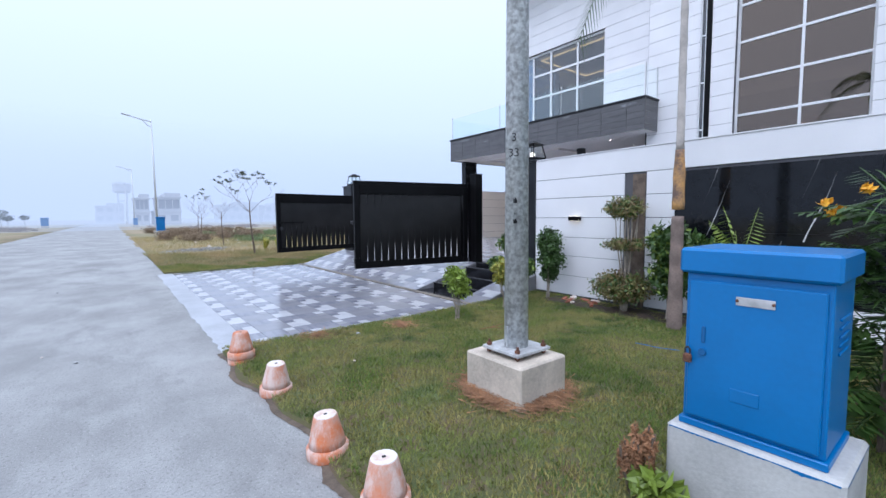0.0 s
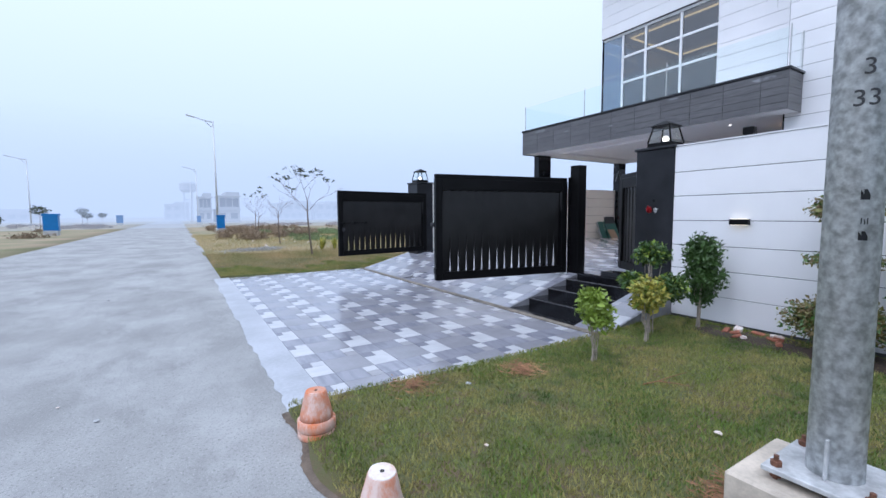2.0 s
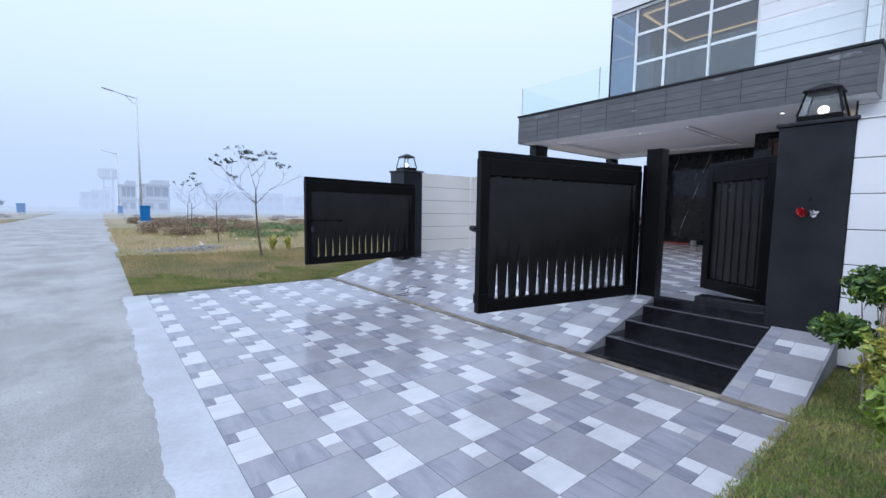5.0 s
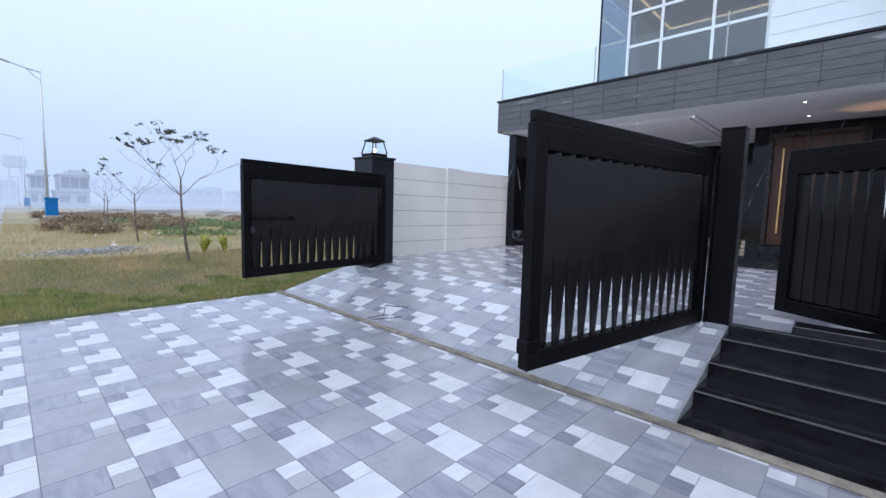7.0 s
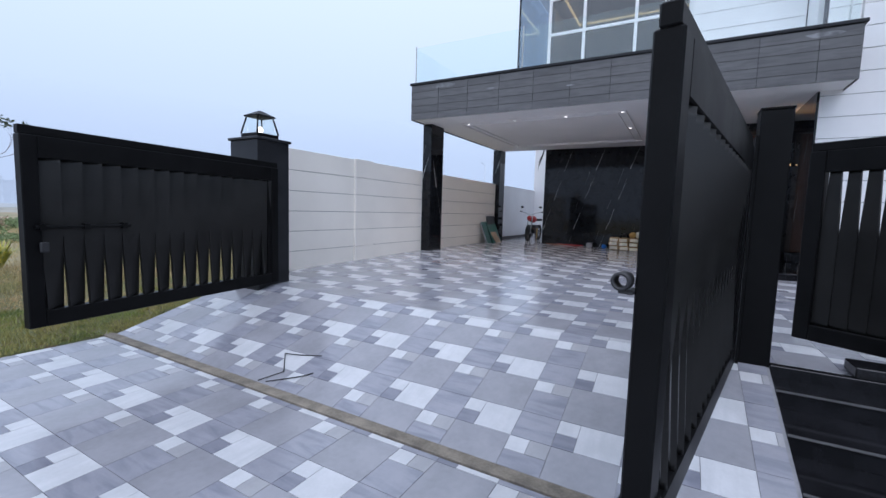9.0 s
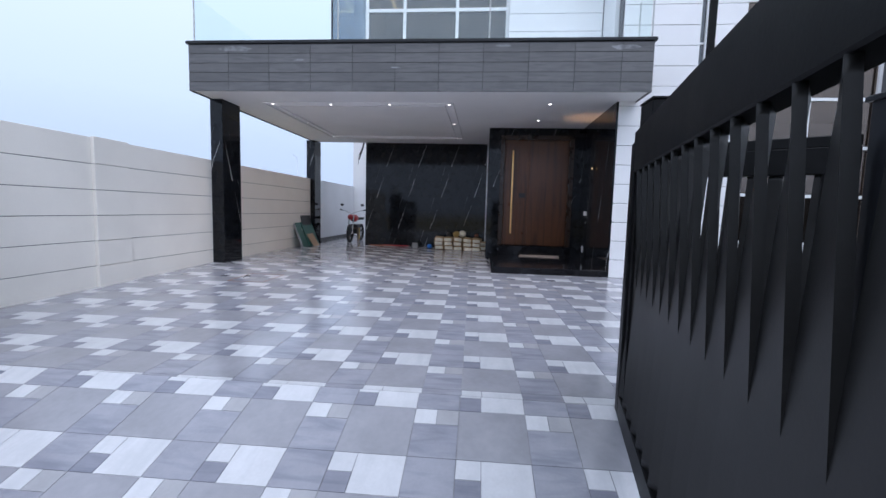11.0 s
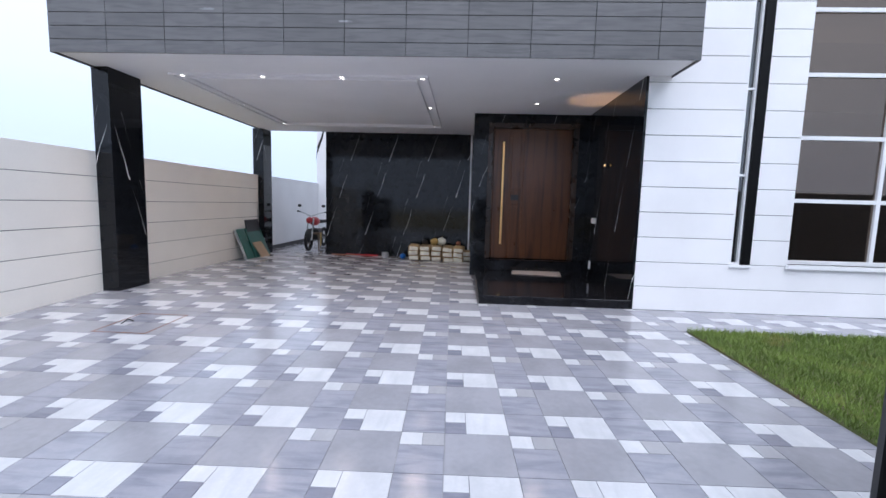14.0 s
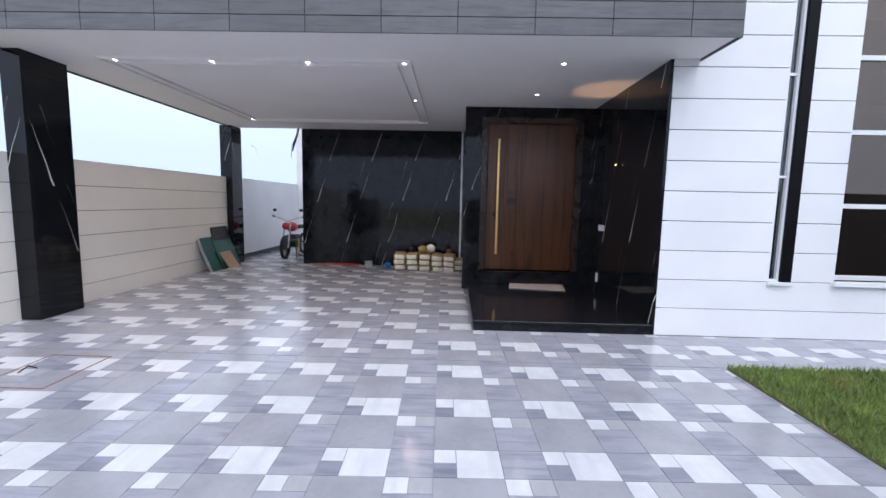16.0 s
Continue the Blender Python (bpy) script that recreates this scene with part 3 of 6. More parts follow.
balcony = thing("balcony", Matrix(), "balcony faced with dark slate tiles", "balcony", kind="structure")
part("slab", B(10.31, 15.72, 6.36, 13.79, SOF + 0.10, 4.22), SOFFIT, balcony)
part("coping", B(10.26, 10.40, 6.31, 13.84, 4.22, 4.27, bevel=0.006), SLATE_EDGE, balcony, "thin black stone coping")
part("coping", B(10.40, 10.95, 6.31, 6.44, 4.22, 4.268, bevel=0.006), SLATE_EDGE, balcony)
part("coping", B(10.40, 15.72, 13.71, 13.84, 4.22, 4.268, bevel=0.006), SLATE_EDGE, balcony)
part("tile_bed", B(10.297, 10.309, 6.352, 13.80, SOF - 0.02, 4.219), SLATE_EDGE, balcony)
ROW, COL = (4.215 - 3.465) / 5, 0.70
for j in range(5):
    z0 = 3.465 + j * ROW
    y = 13.81
    while y > 6.36:
        e = max(y - COL, 6.342)
        part("tile", B(10.288, 10.30, e + 0.003, y - 0.003, z0 + 0.003, z0 + ROW - 0.003, bevel=0.002), SLATE, balcony)
        y -= COL
    part("tile", B(10.303, 10.94, 6.342, 6.354, z0 + 0.003, z0 + ROW - 0.003), SLATE, balcony)
    x = 10.303
    while x < 15.7:
        part("tile", B(x + 0.003, min(x + COL, 15.7) - 0.003, 13.796, 13.81, z0 + 0.003, z0 + ROW - 0.003), SLATE, balcony)
        x += COL

rr = random.Random(12)
for y, z, w in ((13.0, 4.14, 0.30), (6.75, 4.13, 0.24), (11.9, 3.96, 0.10), (8.6, 4.16, 0.13), (10.3, 3.84, 0.09)):
    bm = bmesh.new()
    rim = [(y + w * (0.75 + 0.35 * rr.random()) * math.cos(a), z + 0.16 * w * (0.6 + 0.6 * rr.random()) * math.sin(a)) for a in [2 * math.pi * q / 22 for q in range(22)]]
    bm.faces.new([bm.verts.new((10.2872, p, q)) for p, q in rim])
    part("mortar_smudge", bm, SMUDGE, balcony, "pale smeared mortar stain")

rail = thing("glass_railing", Matrix.Translation((10.34, 6.4, 4.27)), "frameless clear glass balcony railing", "railing")
for y0, y1 in ((0.0, 2.42), (2.44, 4.86), (4.88, 7.32)):
    ob = part("pane", B(-0.006, 0.006, y0, y1, 0, 0.76), CLEAR, rail)
    ob.visible_shadow = False
def sheet(x0, x1, y, z):
    bm = bmesh.new()
    bm.faces.new([bm.verts.new(p) for p in ((x0, y, 0), (x1, y, 0), (x1, y, z), (x0, y, z))])
    return bm


ob = part("pane", sheet(0.02, 0.6, -0.014, 0.76), CLEAR, rail)
ob.visible_shadow = False
ob = part("pane", sheet(0.02, 5.2, 7.336, 0.76), CLEAR, rail)
ob.visible_shadow = False
for x, y in ((0.012, -0.03), (0.012, 2.43), (0.012, 4.87), (0.012, 7.34), (0.6, -0.03)):
    part("post", tube(bmesh.new(), (x, y, 0), (x, y, 0.80), 0.012), GALV, rail)


def marble_clad(name, x0, x1, y0, y1, z0, z1, label, joints=()):
    """A solid clad in polished slabs, cut at the joint heights."""
    ob = thing(name, Matrix.Translation((x0, y0, z0)), label, "wall" if "wall" in name else "column", kind="structure")
    part("core", B(0.006, x1 - x0 - 0.006, 0.006, y1 - y0 - 0.006, 0, z1 - z0), GRANITE, ob)
    zs = [0, *[j - z0 for j in joints], z1 - z0]
    for a, b in zip(zs, zs[1:]):
        part("slab", B(0, x1 - x0, 0, y1 - y0, a + 0.0015, b - 0.0015), MARBLE, ob)
    return ob


marble_clad("wall_carport", 15.70, 15.85, 8.66, 12.28, 0.49, SOF, "polished black veined marble wall", (2.1,))
marble_clad("wall_porch", X_W - 0.012, X_D, 6.57, Y_R + 0.02, 0.49, SOF, "polished black veined marble porch wall", (2.1,))
marble_clad("wall_door", X_D, X_D + 0.2, 8.47, 8.74, 0.49, SOF, "polished black marble beside the door")
marble_clad("wall_door", X_D, X_D + 0.2, Y_R + 0.02, 6.83, 0.49, SOF, "polished black marble beside the door")
marble_clad("wall_door", X_D, X_D + 0.2, 6.83, 8.47, 3.33, SOF, "polished black marble above the door")
marble_clad("wall_inner", X_D + 0.2, 15.70, 8.64, 8.74, 0.49, SOF, "polished black marble return wall")
solid("corner_bead", B(15.685, 15.70, 8.74, 8.76, 0.5, SOF), FRAME_W, "thin white metal corner bead", "trim", "structure")
solid("wall_passage", B(15.85, 20, 12.12, 12.28, 0.4, SOF), PAINT_W, "white wall of the side passage", "wall", "structure")
marble_clad("column_1", 10.875, 11.445, 13.61, 13.84, 0.49, SOF, "square black marble car port column", (1.45, 2.4))
marble_clad("column_2", 15.40, 15.83, 13.70, 13.95, 0.49, SOF, "square black marble car port column", (1.45, 2.4))
platform = thing("porch_platform", Matrix.Translation((X_W, Y_R, 0.49)), "raised polished black granite porch floor", "platform", kind="structure")
part("slab", B(-0.02, X_D - X_W, 0.02, 2.03, 0.09, 0.125, bevel=0.004), GRANITE, platform)
part("riser", B(0.0, X_D - X_W, 0.02, 2.02, 0, 0.0895), GRANITE, platform)
part("door_sill", B(X_D - X_W - 0.10, X_D - X_W - 0.001, 0.2, 1.84, 0.1255, 0.33, bevel=0.006), GRANITE, platform)

# entrance door
door = thing("door_1", Matrix.Translation((X_D, 6.83, 0.83)), "tall closed walnut entrance door with brass bar handle", "door", kind="structure")
W, H = 1.64, 2.50
for y0, y1, z0, z1 in ((0, 0.09, 0, H), (W - 0.09, W, 0, H), (0.09, W - 0.09, H - 0.09, H)):
    part("door_frame", B(0.0, 0.16, y0, y1, z0, z1, bevel=0.006), WOOD_D, door, "dark stained door frame")
leaf = part("leaf", B(0.07, 0.12, 0.095, W - 0.095, 0.005, H - 0.095), WOOD, door)
for y0, y1, z0, z1 in ((0.11, 0.98, 0.03, H - 0.12), (1.03, 1.20, 0.03, 0.98), (1.03, 1.20, 1.02, 1.28), (1.03, 1.20, 1.32, H - 0.12), (1.24, 1.53, 0.03, H - 0.12)):
    part("panel", B(0.055, 0.07, y0, y1, z0, z1, bevel=0.008), WOOD, leaf)
part("lock_plate", B(0.045, 0.0549, 1.05, 1.19, 1.10, 1.20, bevel=0.003), DARK, leaf)
part("handle", B(-0.02, 0.01, 1.335, 1.375, 0.27, 2.16, bevel=0.008), GOLD, leaf, "long square brass bar handle")
for z in (0.5, 1.9):
    part("handle_standoff", tube(bmesh.new(), (0.01, 1.355, z), (0.055, 1.355, z), 0.012), GOLD, leaf)
solid("wall_behind_door", B(X_D + 0.2, X_D + 0.25, Y_R, 8.64, 0.4, SOF), GRANITE, "dark wall core behind the door", "wall", "structure")


# windows
def window(name, plane, y0, y1, z0, z1, cols, rows, label, bar=0.05, depth=0.08, pane=PANE, corner=False):
    w = thing(name, Matrix.Translation((plane, y0, z0)), label, "window", kind="structure")
    ys, zs = [y - y0 for y in cols], [z - z0 for z in rows]
    fr = part("window_frame", B(0, depth, 0, bar, 0, z1 - z0), FRAME_W, w)
    part("window_frame", B(0, depth, y1 - y0 - (0.012 if corner else bar), y1 - y0, 0, z1 - z0), STEEL_B if corner else FRAME_W, w)
    for z in (0, z1 - z0 - bar):
        part("window_frame", B(0.002, depth - 0.002, bar, y1 - y0 - bar, z, z + bar), FRAME_W, w)
    for y in ys:
        part("mullion", B(0.004, depth - 0.004, y - bar / 2, y + bar / 2, bar, z1 - z0 - bar), FRAME_W, w)
    for z in zs:
        part("transom", B(0.008, depth - 0.008, bar, ys[-1] if corner else y1 - y0 - bar, z - bar / 2, z + bar / 2), FRAME_W, w)
    ey, ez = [bar, *ys, y1 - y0 - (0.013 if corner else bar)], [bar, *zs, z1 - z0 - bar]
    for a, b in zip(ey, ey[1:]):
        for c, d in zip(ez, ez[1:]):
            ob = part("pane", B(depth * 0.5 - 0.003, depth * 0.5 + 0.003, a, b, c, d), BLUEISH if corner and b == ey[-1] else pane, w)
            ob.visible_shadow = False
    return w


window("window_1", X_W + 0.10, TALL[0], TALL[1], 1.16, 7.6, (3.56,), (1.99, 2.79, 3.57, 4.35, 5.14, 5.92, 6.7), "tall white-framed window of bronze reflective panes", pane=BRONZE)
part("window_sill", B(-0.16, 0.0, -0.02, 2.22, -0.05, 0.0), FRAME_W, bpy.data.objects["window_1"])
window("window_2", X_W + 0.004, SLIT[0], SLIT[1], 1.14, 7.6, (), (2.29, 3.36, 4.43, 5.5, 6.57), "narrow slit window with white transoms", bar=0.026)
part("window_sill", B(-0.05, 0.0, -0.125, 0.14, -0.035, 0.0), FRAME_W, bpy.data.objects["window_2"])
solid("jamb", B(X_W - 0.03, X_W + 0.10, 5.175, 5.285, 1.14, 7.6), STEEL_B, "black stone jamb beside the slit window", "trim", "structure")
window("window_3", X_U + 0.06, UPW[0], UPW[1], UPW[2], UPW[3], (9.465, 10.505, 11.26), (5.50, 6.26), "white-framed upper corner window with a frameless bluish end pane", bar=0.06, corner=True)
ob = solid("window_4", B(X_U + 0.14, 14.2, 11.995, 12.005, 4.32, 6.98), BLUEISH, "bluish side pane of the corner window", "window", "structure")
ob.visible_shadow = False
cove = thing("cove_light", Matrix.Translation((14.0, 9.2, 6.98)), "warm strip light round the upper room ceiling", "light")
for a in ((-1.4, 1.4, -2.2, -2.16), (-1.4, 1.4, 2.16, 2.2), (-1.4, -1.36, -2.16, 2.16), (1.36, 1.4, -2.16, 2.16)):
    part("strip", B(*a, 0.0, 0.04), STRIP, cove)
for z in (3.75, 2.15):
    lamp = thing("wall_lamp", Matrix.Translation((14.95, 4.3, z)), "warm wall lamp inside the hall", "lamp")
    part("shade", turned(bmesh.new(), ((0.05, -0.08), (0.07, 0.0), (0.05, 0.08)), 12), WARM, lamp)

# downlights
for x, y in [(11.2, 12.82), (11.2, 11.7), (11.2, 10.6), (11.2, 9.5), (14.65, 12.87), (14.65, 11.75), (14.65, 10.68), (14.75, 9.56), (12.9, 12.83), (12.92, 9.53), (11.13, 7.73), (12.47, 7.76)]:
    d = thing("downlight", Matrix.Translation((x, y, SOF)), "small round recessed white ceiling light", "light", "car port downlights")
    part("ring", turned(bmesh.new(), ((0.05, -0.008), (0.05, -0.001), (0.035, -0.001)), 16), PLASTIC_W, d)
    part("lens", turned(bmesh.new(), ((0.024, -0.0105), (0.024, -0.0085)), 14), SPOT, d)
    beam = bpy.data.lights.new("downlight_beam", "SPOT")
    beam.energy, beam.spot_size, beam.spot_blend, beam.shadow_soft_size, beam.color = 12 if y < 8 else 22, radians(130), 0.8, 0.04, (1.0, 0.80, 0.58)
    new("downlight_beam", beam).matrix_world = Matrix.Translation((x, y, SOF - 0.03))

# ---- boundary walls ----
X_B = 5.80


def front_wall(y0, y1, lines, holes, z1, label):
    w = solid("wall_boundary", B(X_B + 0.02, X_B + 0.2, y0, y1, -0.1, z1 - 0.002), GROOVE, label, "wall", "structure")
    zs = [0.10, *lines, z1]
    for a, b in zip(zs, zs[1:]):
        spans = [(y0, y1)]
        for h in holes:
            if h[2] <= (a + b) / 2 <= h[3]:
                spans = [s for p, q in spans for s in ((p, min(q, h[0])), (max(p, h[1]), q)) if s[1] - s[0] > 0.03]
        for p, q in spans:
            part("board", B(X_B, X_B + 0.0199, p, q, a + 0.004, b - 0.004, bevel=0.003), PAINT_W, w)
    return w


LINES = (0.41, 0.73, 1.035, 1.352, 1.672, 1.985)
wall_boundary = front_wall(-9, 5.95, LINES, ((4.02, 4.34, 0, 1.98), (-9, 3.64, 0.42, 1.96)), 2.325, "white boarded boundary wall with smooth top band")
part("coping", B(X_B - 0.01, X_B + 0.21, -9, 5.95, 2.3255, 2.34), PAINT_W, wall_boundary)
part("niche_board", B(X_B + 0.0105, X_B + 0.0195, 4.04, 4.22, 0.06, 1.96), BARK, wall_boundary, "weathered brown board in the niche")
marble = thing("wall_marble", Matrix.Translation((X_B - 0.004, -9, 0.416)), "polished black veined marble facing", "wall", kind="structure")
for y0, y1 in ((10.75, 12.64), (8.85, 10.745), (6.9, 8.845), (0, 6.895)):
    for z0, z1 in ((0, 0.75), (0.753, 1.534)):
        part("slab", B(0, 0.023, y0, y1 - 0.003, z0, z1), MARBLE, marble)


def side_wall(x0, x1, y, z0, z1, material, lines, label):
    w = solid("wall_boundary", B(x0, x1, y + 0.02, y + 0.2, 0, z1 - 0.002), GROOVE, label, "wall", "structure")
    zs = [z0, *lines, z1]
    for a, b in zip(zs, zs[1:]):
        part("board", B(x0, x1, y, y + 0.0199, a + 0.004, b - 0.004, bevel=0.003), material, w)
    return w


w = side_wall(6.28, 15.5, 13.84, 0.40, 2.40, PAINT_C, (0.74, 1.07, 1.40, 1.73, 2.06), "cream boarded side boundary wall")
for a, b in zip((0.40, 0.74, 1.07, 1.40, 1.73, 2.06), (0.74, 1.07, 1.40, 1.73, 2.06, 2.41)):
    part("pier", B(8.45, 8.98, 13.79, 13.8395, a + 0.004, b - 0.004, bevel=0.003), PAINT_C, w)
solid("wall_boundary", B(15.5, 30, 13.95, 14.15, 0, 2.42), PAINT_W, "plain white rendered boundary wall of the side passage", "wall", "structure")
solid("baseboard", B(15.84, 30, 13.935, 13.949, 0.45, 0.60), SLATE_EDGE, "dark tile skirting of the side passage", "trim", "structure")
solid("wall_boundary", B(30, 30.2, 12.28, 14.15, 0, 2.42), PAINT_W, "plain white end wall of the side passage", "wall", "structure")
solid("floor_passage", B(20.2, 30, 12.2, 13.95, 0.2, 0.495), GROUT, "grey paved side passage", "floor", "structure")


# gate pillars with lanterns
def lantern(m, label):
    t = thing("lantern", m, label, "lamp", "gate pillar lanterns")
    part("base", B(-0.17, 0.17, -0.17, 0.17, 0, 0.07, bevel=0.01), STEEL_B, t)
    for sx in (-1, 1):
        for sy in (-1, 1):
            part("bar", tube(bmesh.new(), (sx * 0.165, sy * 0.165, 0.07), (sx * 0.115, sy * 0.115, 0.30), 0.012, 0.010, 6), STEEL_B, t)
    for k in range(4):
        bm = bmesh.new()
        c = [(-0.15, -0.158, 0.07), (0.15, -0.158, 0.07), (0.105, -0.112, 0.295), (-0.105, -0.112, 0.295)]
        bm.faces.new([bm.verts.new(Matrix.Rotation(k * math.pi / 2, 4, "Z") @ Vector(p)) for p in c])
        bmesh.ops.solidify(bm, geom=bm.faces[:], thickness=0.003)
        ob = part("pane", bm, CLEAR, t)
        ob.visible_shadow = False
    bm = bmesh.new()
    tube(bm, (0, 0, 0.295), (0, 0, 0.31), 0.20, 0.20, 4)
    tube(bm, (0, 0, 0.31), (0, 0, 0.38), 0.20, 0.03, 4)
    bmesh.ops.rotate(bm, verts=bm.verts, cent=(0, 0, 0), matrix=Matrix.Rotation(math.pi / 4, 3, "Z"))
    part("roof", bm, STEEL_B, t)
    part("bulb", ball(bmesh.new(), (0, 0, 0.13), 0.045), BULB, t, "glowing round bulb", True)
    return t


def pillar(y0, y1, label):
    p = thing("gate_pillar", Matrix.Translation((5.785, y0, -0.05)), label, "pillar", "gate pillars", "structure")
    part("shaft", B(0, 0.495, 0, y1 - y0, 0, 2.37, bevel=0.006), PILLAR, p)
    part("cap", B(-0.025, 0.52, -0.025, y1 - y0 + 0.025, 2.3705, 2.405, bevel=0.006), SLATE_EDGE, p)
    lantern(Matrix.Translation((5.785 + 0.2475, (y0 + y1) / 2, 2.355)), "black metal lantern with lit bulb on pillar")


pillar(5.955, 6.50, "black stone gate pillar")
pillar(13.09, 13.64, "black stone gate pillar")


# gates
def gate_leaf(name, hinge, free, z0, z1, slats, label, twist=(27, -54, 0), slim=(1.0, 1.0)):
    """A leaf of box-section frame and twisted vertical slats; local x runs from hinge to free end."""
    h, f = Vector((*hinge, z0)), Vector((*free, z0))
    L, H = (f - h).length, z1 - z0
    g = thing(name, Matrix.Translation(h) @ Matrix.Rotation(math.atan2(f.y - h.y, f.x - h.x), 4, "Z"), label, "gate", "driveway gates")
    d = 0.042
    part("stile", B(0, 0.109, -d, d, 0, H - 0.07, bevel=0.006), STEEL_B, g)
    part("cover_strip", B(0.1095, 0.17, -d * 0.6, d * 0.6, 0.131, H - 0.241), STEEL_B, g)
    part("stile", B(L - 0.11, L, -d, d, 0, H - 0.07, bevel=0.006), STEEL_B, g)
    part("rail", B(0.11, L - 0.11, -d, d, 0, 0.13, bevel=0.006), STEEL_B, g)
    part("rail", B(0.11, L - 0.11, -d, d, H - 0.24, H - 0.07, bevel=0.006), STEEL_B, g)
    part("top_rail", B(0, L, -d * 0.7, d * 0.7, H - 0.0695, H, bevel=0.006), STEEL_B, g)
    w = (L - 0.22) / slats
    hh = H - 0.24 - 0.13
    bm = bmesh.new()
    N = 40
    rings = []
    for i in range(N + 1):
        q = i / N
        a = radians(twist[0] + twist[1] * q + twist[2] * q * q)
        k = float(np.interp(q, (0, 0.45, 0.55, 1), (slim[0], 1, 1, slim[1]))) * 0.505 * w
        c, sn = math.cos(a) * k, math.sin(a) * k
        nx, ny = -math.sin(a) * 0.011, math.cos(a) * 0.011
        rings.append([bm.verts.new(p) for p in ((-c - nx, -sn - ny, 0.13 + q * hh), (c - nx, sn - ny, 0.13 + q * hh), (c + nx, sn + ny, 0.13 + q * hh), (-c + nx, -sn + ny, 0.13 + q * hh))])
    for a, b in zip(rings, rings[1:]):
        for k in range(4):
            bm.faces.new((a[k], a[(k + 1) % 4], b[(k + 1) % 4], b[k]))
    bm.faces.new(rings[0][::-1])
    bm.faces.new(rings[-1])
    for e in bm.edges:
        e.smooth = abs(e.verts[0].co.z - e.verts[1].co.z) < 1e-5
    for q in bm.faces:
        q.smooth = True
    me = mesh_of(bm, "slat", SLAT_B)
    for k in range(slats):
        part("slat", me, SLAT_B, g, m=Matrix.Translation((0.11 + (k + 0.5) * w, 0, 0)))
    return g, L, H


near, L, H = gate_leaf("driveway_gate", (5.965, 7.955), (3.54, 8.385), 0.42, 2.07, 16, "open black steel gate leaf with twisted slats")
far, L2, H2 = gate_leaf("driveway_gate", (6.03, 13.05), (3.43, 12.73), 0.46, 2.04, 16, "open black steel gate leaf with twisted slats and latch")
wick, L3, H3 = gate_leaf("wicket_gate", (6.24, 6.56), (6.79, 7.43), 0.50, 2.12, 7, "black steel pedestrian gate standing open inwards", (-5, 0, 0), (1.0, 0.64))
bm = bmesh.new()
loops = [[bm.verts.new((L + 0.02 + x, -0.072 + q * math.cos(2 * math.pi * k / 20), 0.875 + q * math.sin(2 * math.pi * k / 20))) for k in range(20)] for x, q in ((-0.031, 0.019), (-0.031, 0.027), (0.02, 0.027), (0.02, 0.019))]
for a, b in zip(loops, loops[1:] + loops[:1]):
    for k in range(20):
        bm.faces.new((a[k], a[(k + 1) % 20], b[(k + 1) % 20], b[k]))
part("bolt_eye", bm, DARK, near, "worn brown steel bolt eye", True)
part("bolt_bracket", B(L - 0.06, L + 0.01, -0.085, -0.0425, 0.835, 0.847), DARK, near)
part("latch_box", B(L - 0.12, L + 0.01, -0.05, 0.05, 0.10, 0.20, bevel=0.005), STEEL_B, near)
part("bolt_bar", tube(bmesh.new(), (L2 - 0.75, 0.06, 0.80), (L2 - 0.06, 0.06, 0.80), 0.014), STEEL_B, far, "sliding steel bolt")
for x in (0.70, 0.40, 0.10):
    part("bolt_bracket", B(L2 - x - 0.02, L2 - x + 0.02, 0.036, 0.08, 0.775, 0.825), STEEL_B, far)
part("padlock", B(L2 - 0.14, L2 - 0.08, 0.045, 0.075, 0.60, 0.68, bevel=0.008), DARK, far)
post = thing("gate_post", Matrix.Translation((5.99, 7.70, 0.36)), "square black steel gate post", "post")
part("shaft", B(0, 0.19, 0, 0.19, 0, 1.90, bevel=0.006), STEEL_B, post)
part("cap", B(-0.004, 0.194, -0.004, 0.194, 1.9005, 1.915, bevel=0.003), STEEL_B, post)
part("hinge_post", B(-0.024, 0.12, 0.1905, 0.211, 0.02, 1.72), STEEL_B, post)

# black granite steps at the wicket
steps = thing("steps", Matrix.Translation((4.44, 6.435, -0.04)), "polished black granite steps at the pedestrian gate", "steps", kind="structure")
RUN, RISE = 0.42, 0.117
for k in range(4):
    part("riser", B(k * RUN + 0.012, 1.545, 0, 1.26, 0.02 + k * RISE - (0.10 if k == 0 else RISE - 0.0005) + 0.0, 0.02 + k * RISE), GRANITE, steps)
    part("tread", B(k * RUN, (k + 1) * RUN + 0.012 if k < 3 else 1.545, -0.0, 1.262, 0.0205 + k * RISE, 0.045 + k * RISE, bevel=0.005), GRANITE, steps)
    part("nosing", B(k * RUN - 0.004, k * RUN + 0.004, 0.0, 1.262, 0.034 + k * RISE, 0.046 + k * RISE), SLATE, steps)
part("threshold", B(1.548, 1.62, 0, 1.262, 0.25, 0.475, bevel=0.005), GRANITE, steps)
part("threshold_block", B(1.56, 1.80, 0.05, 0.80, 0.4755, 0.55, bevel=0.006), GRANITE, steps)


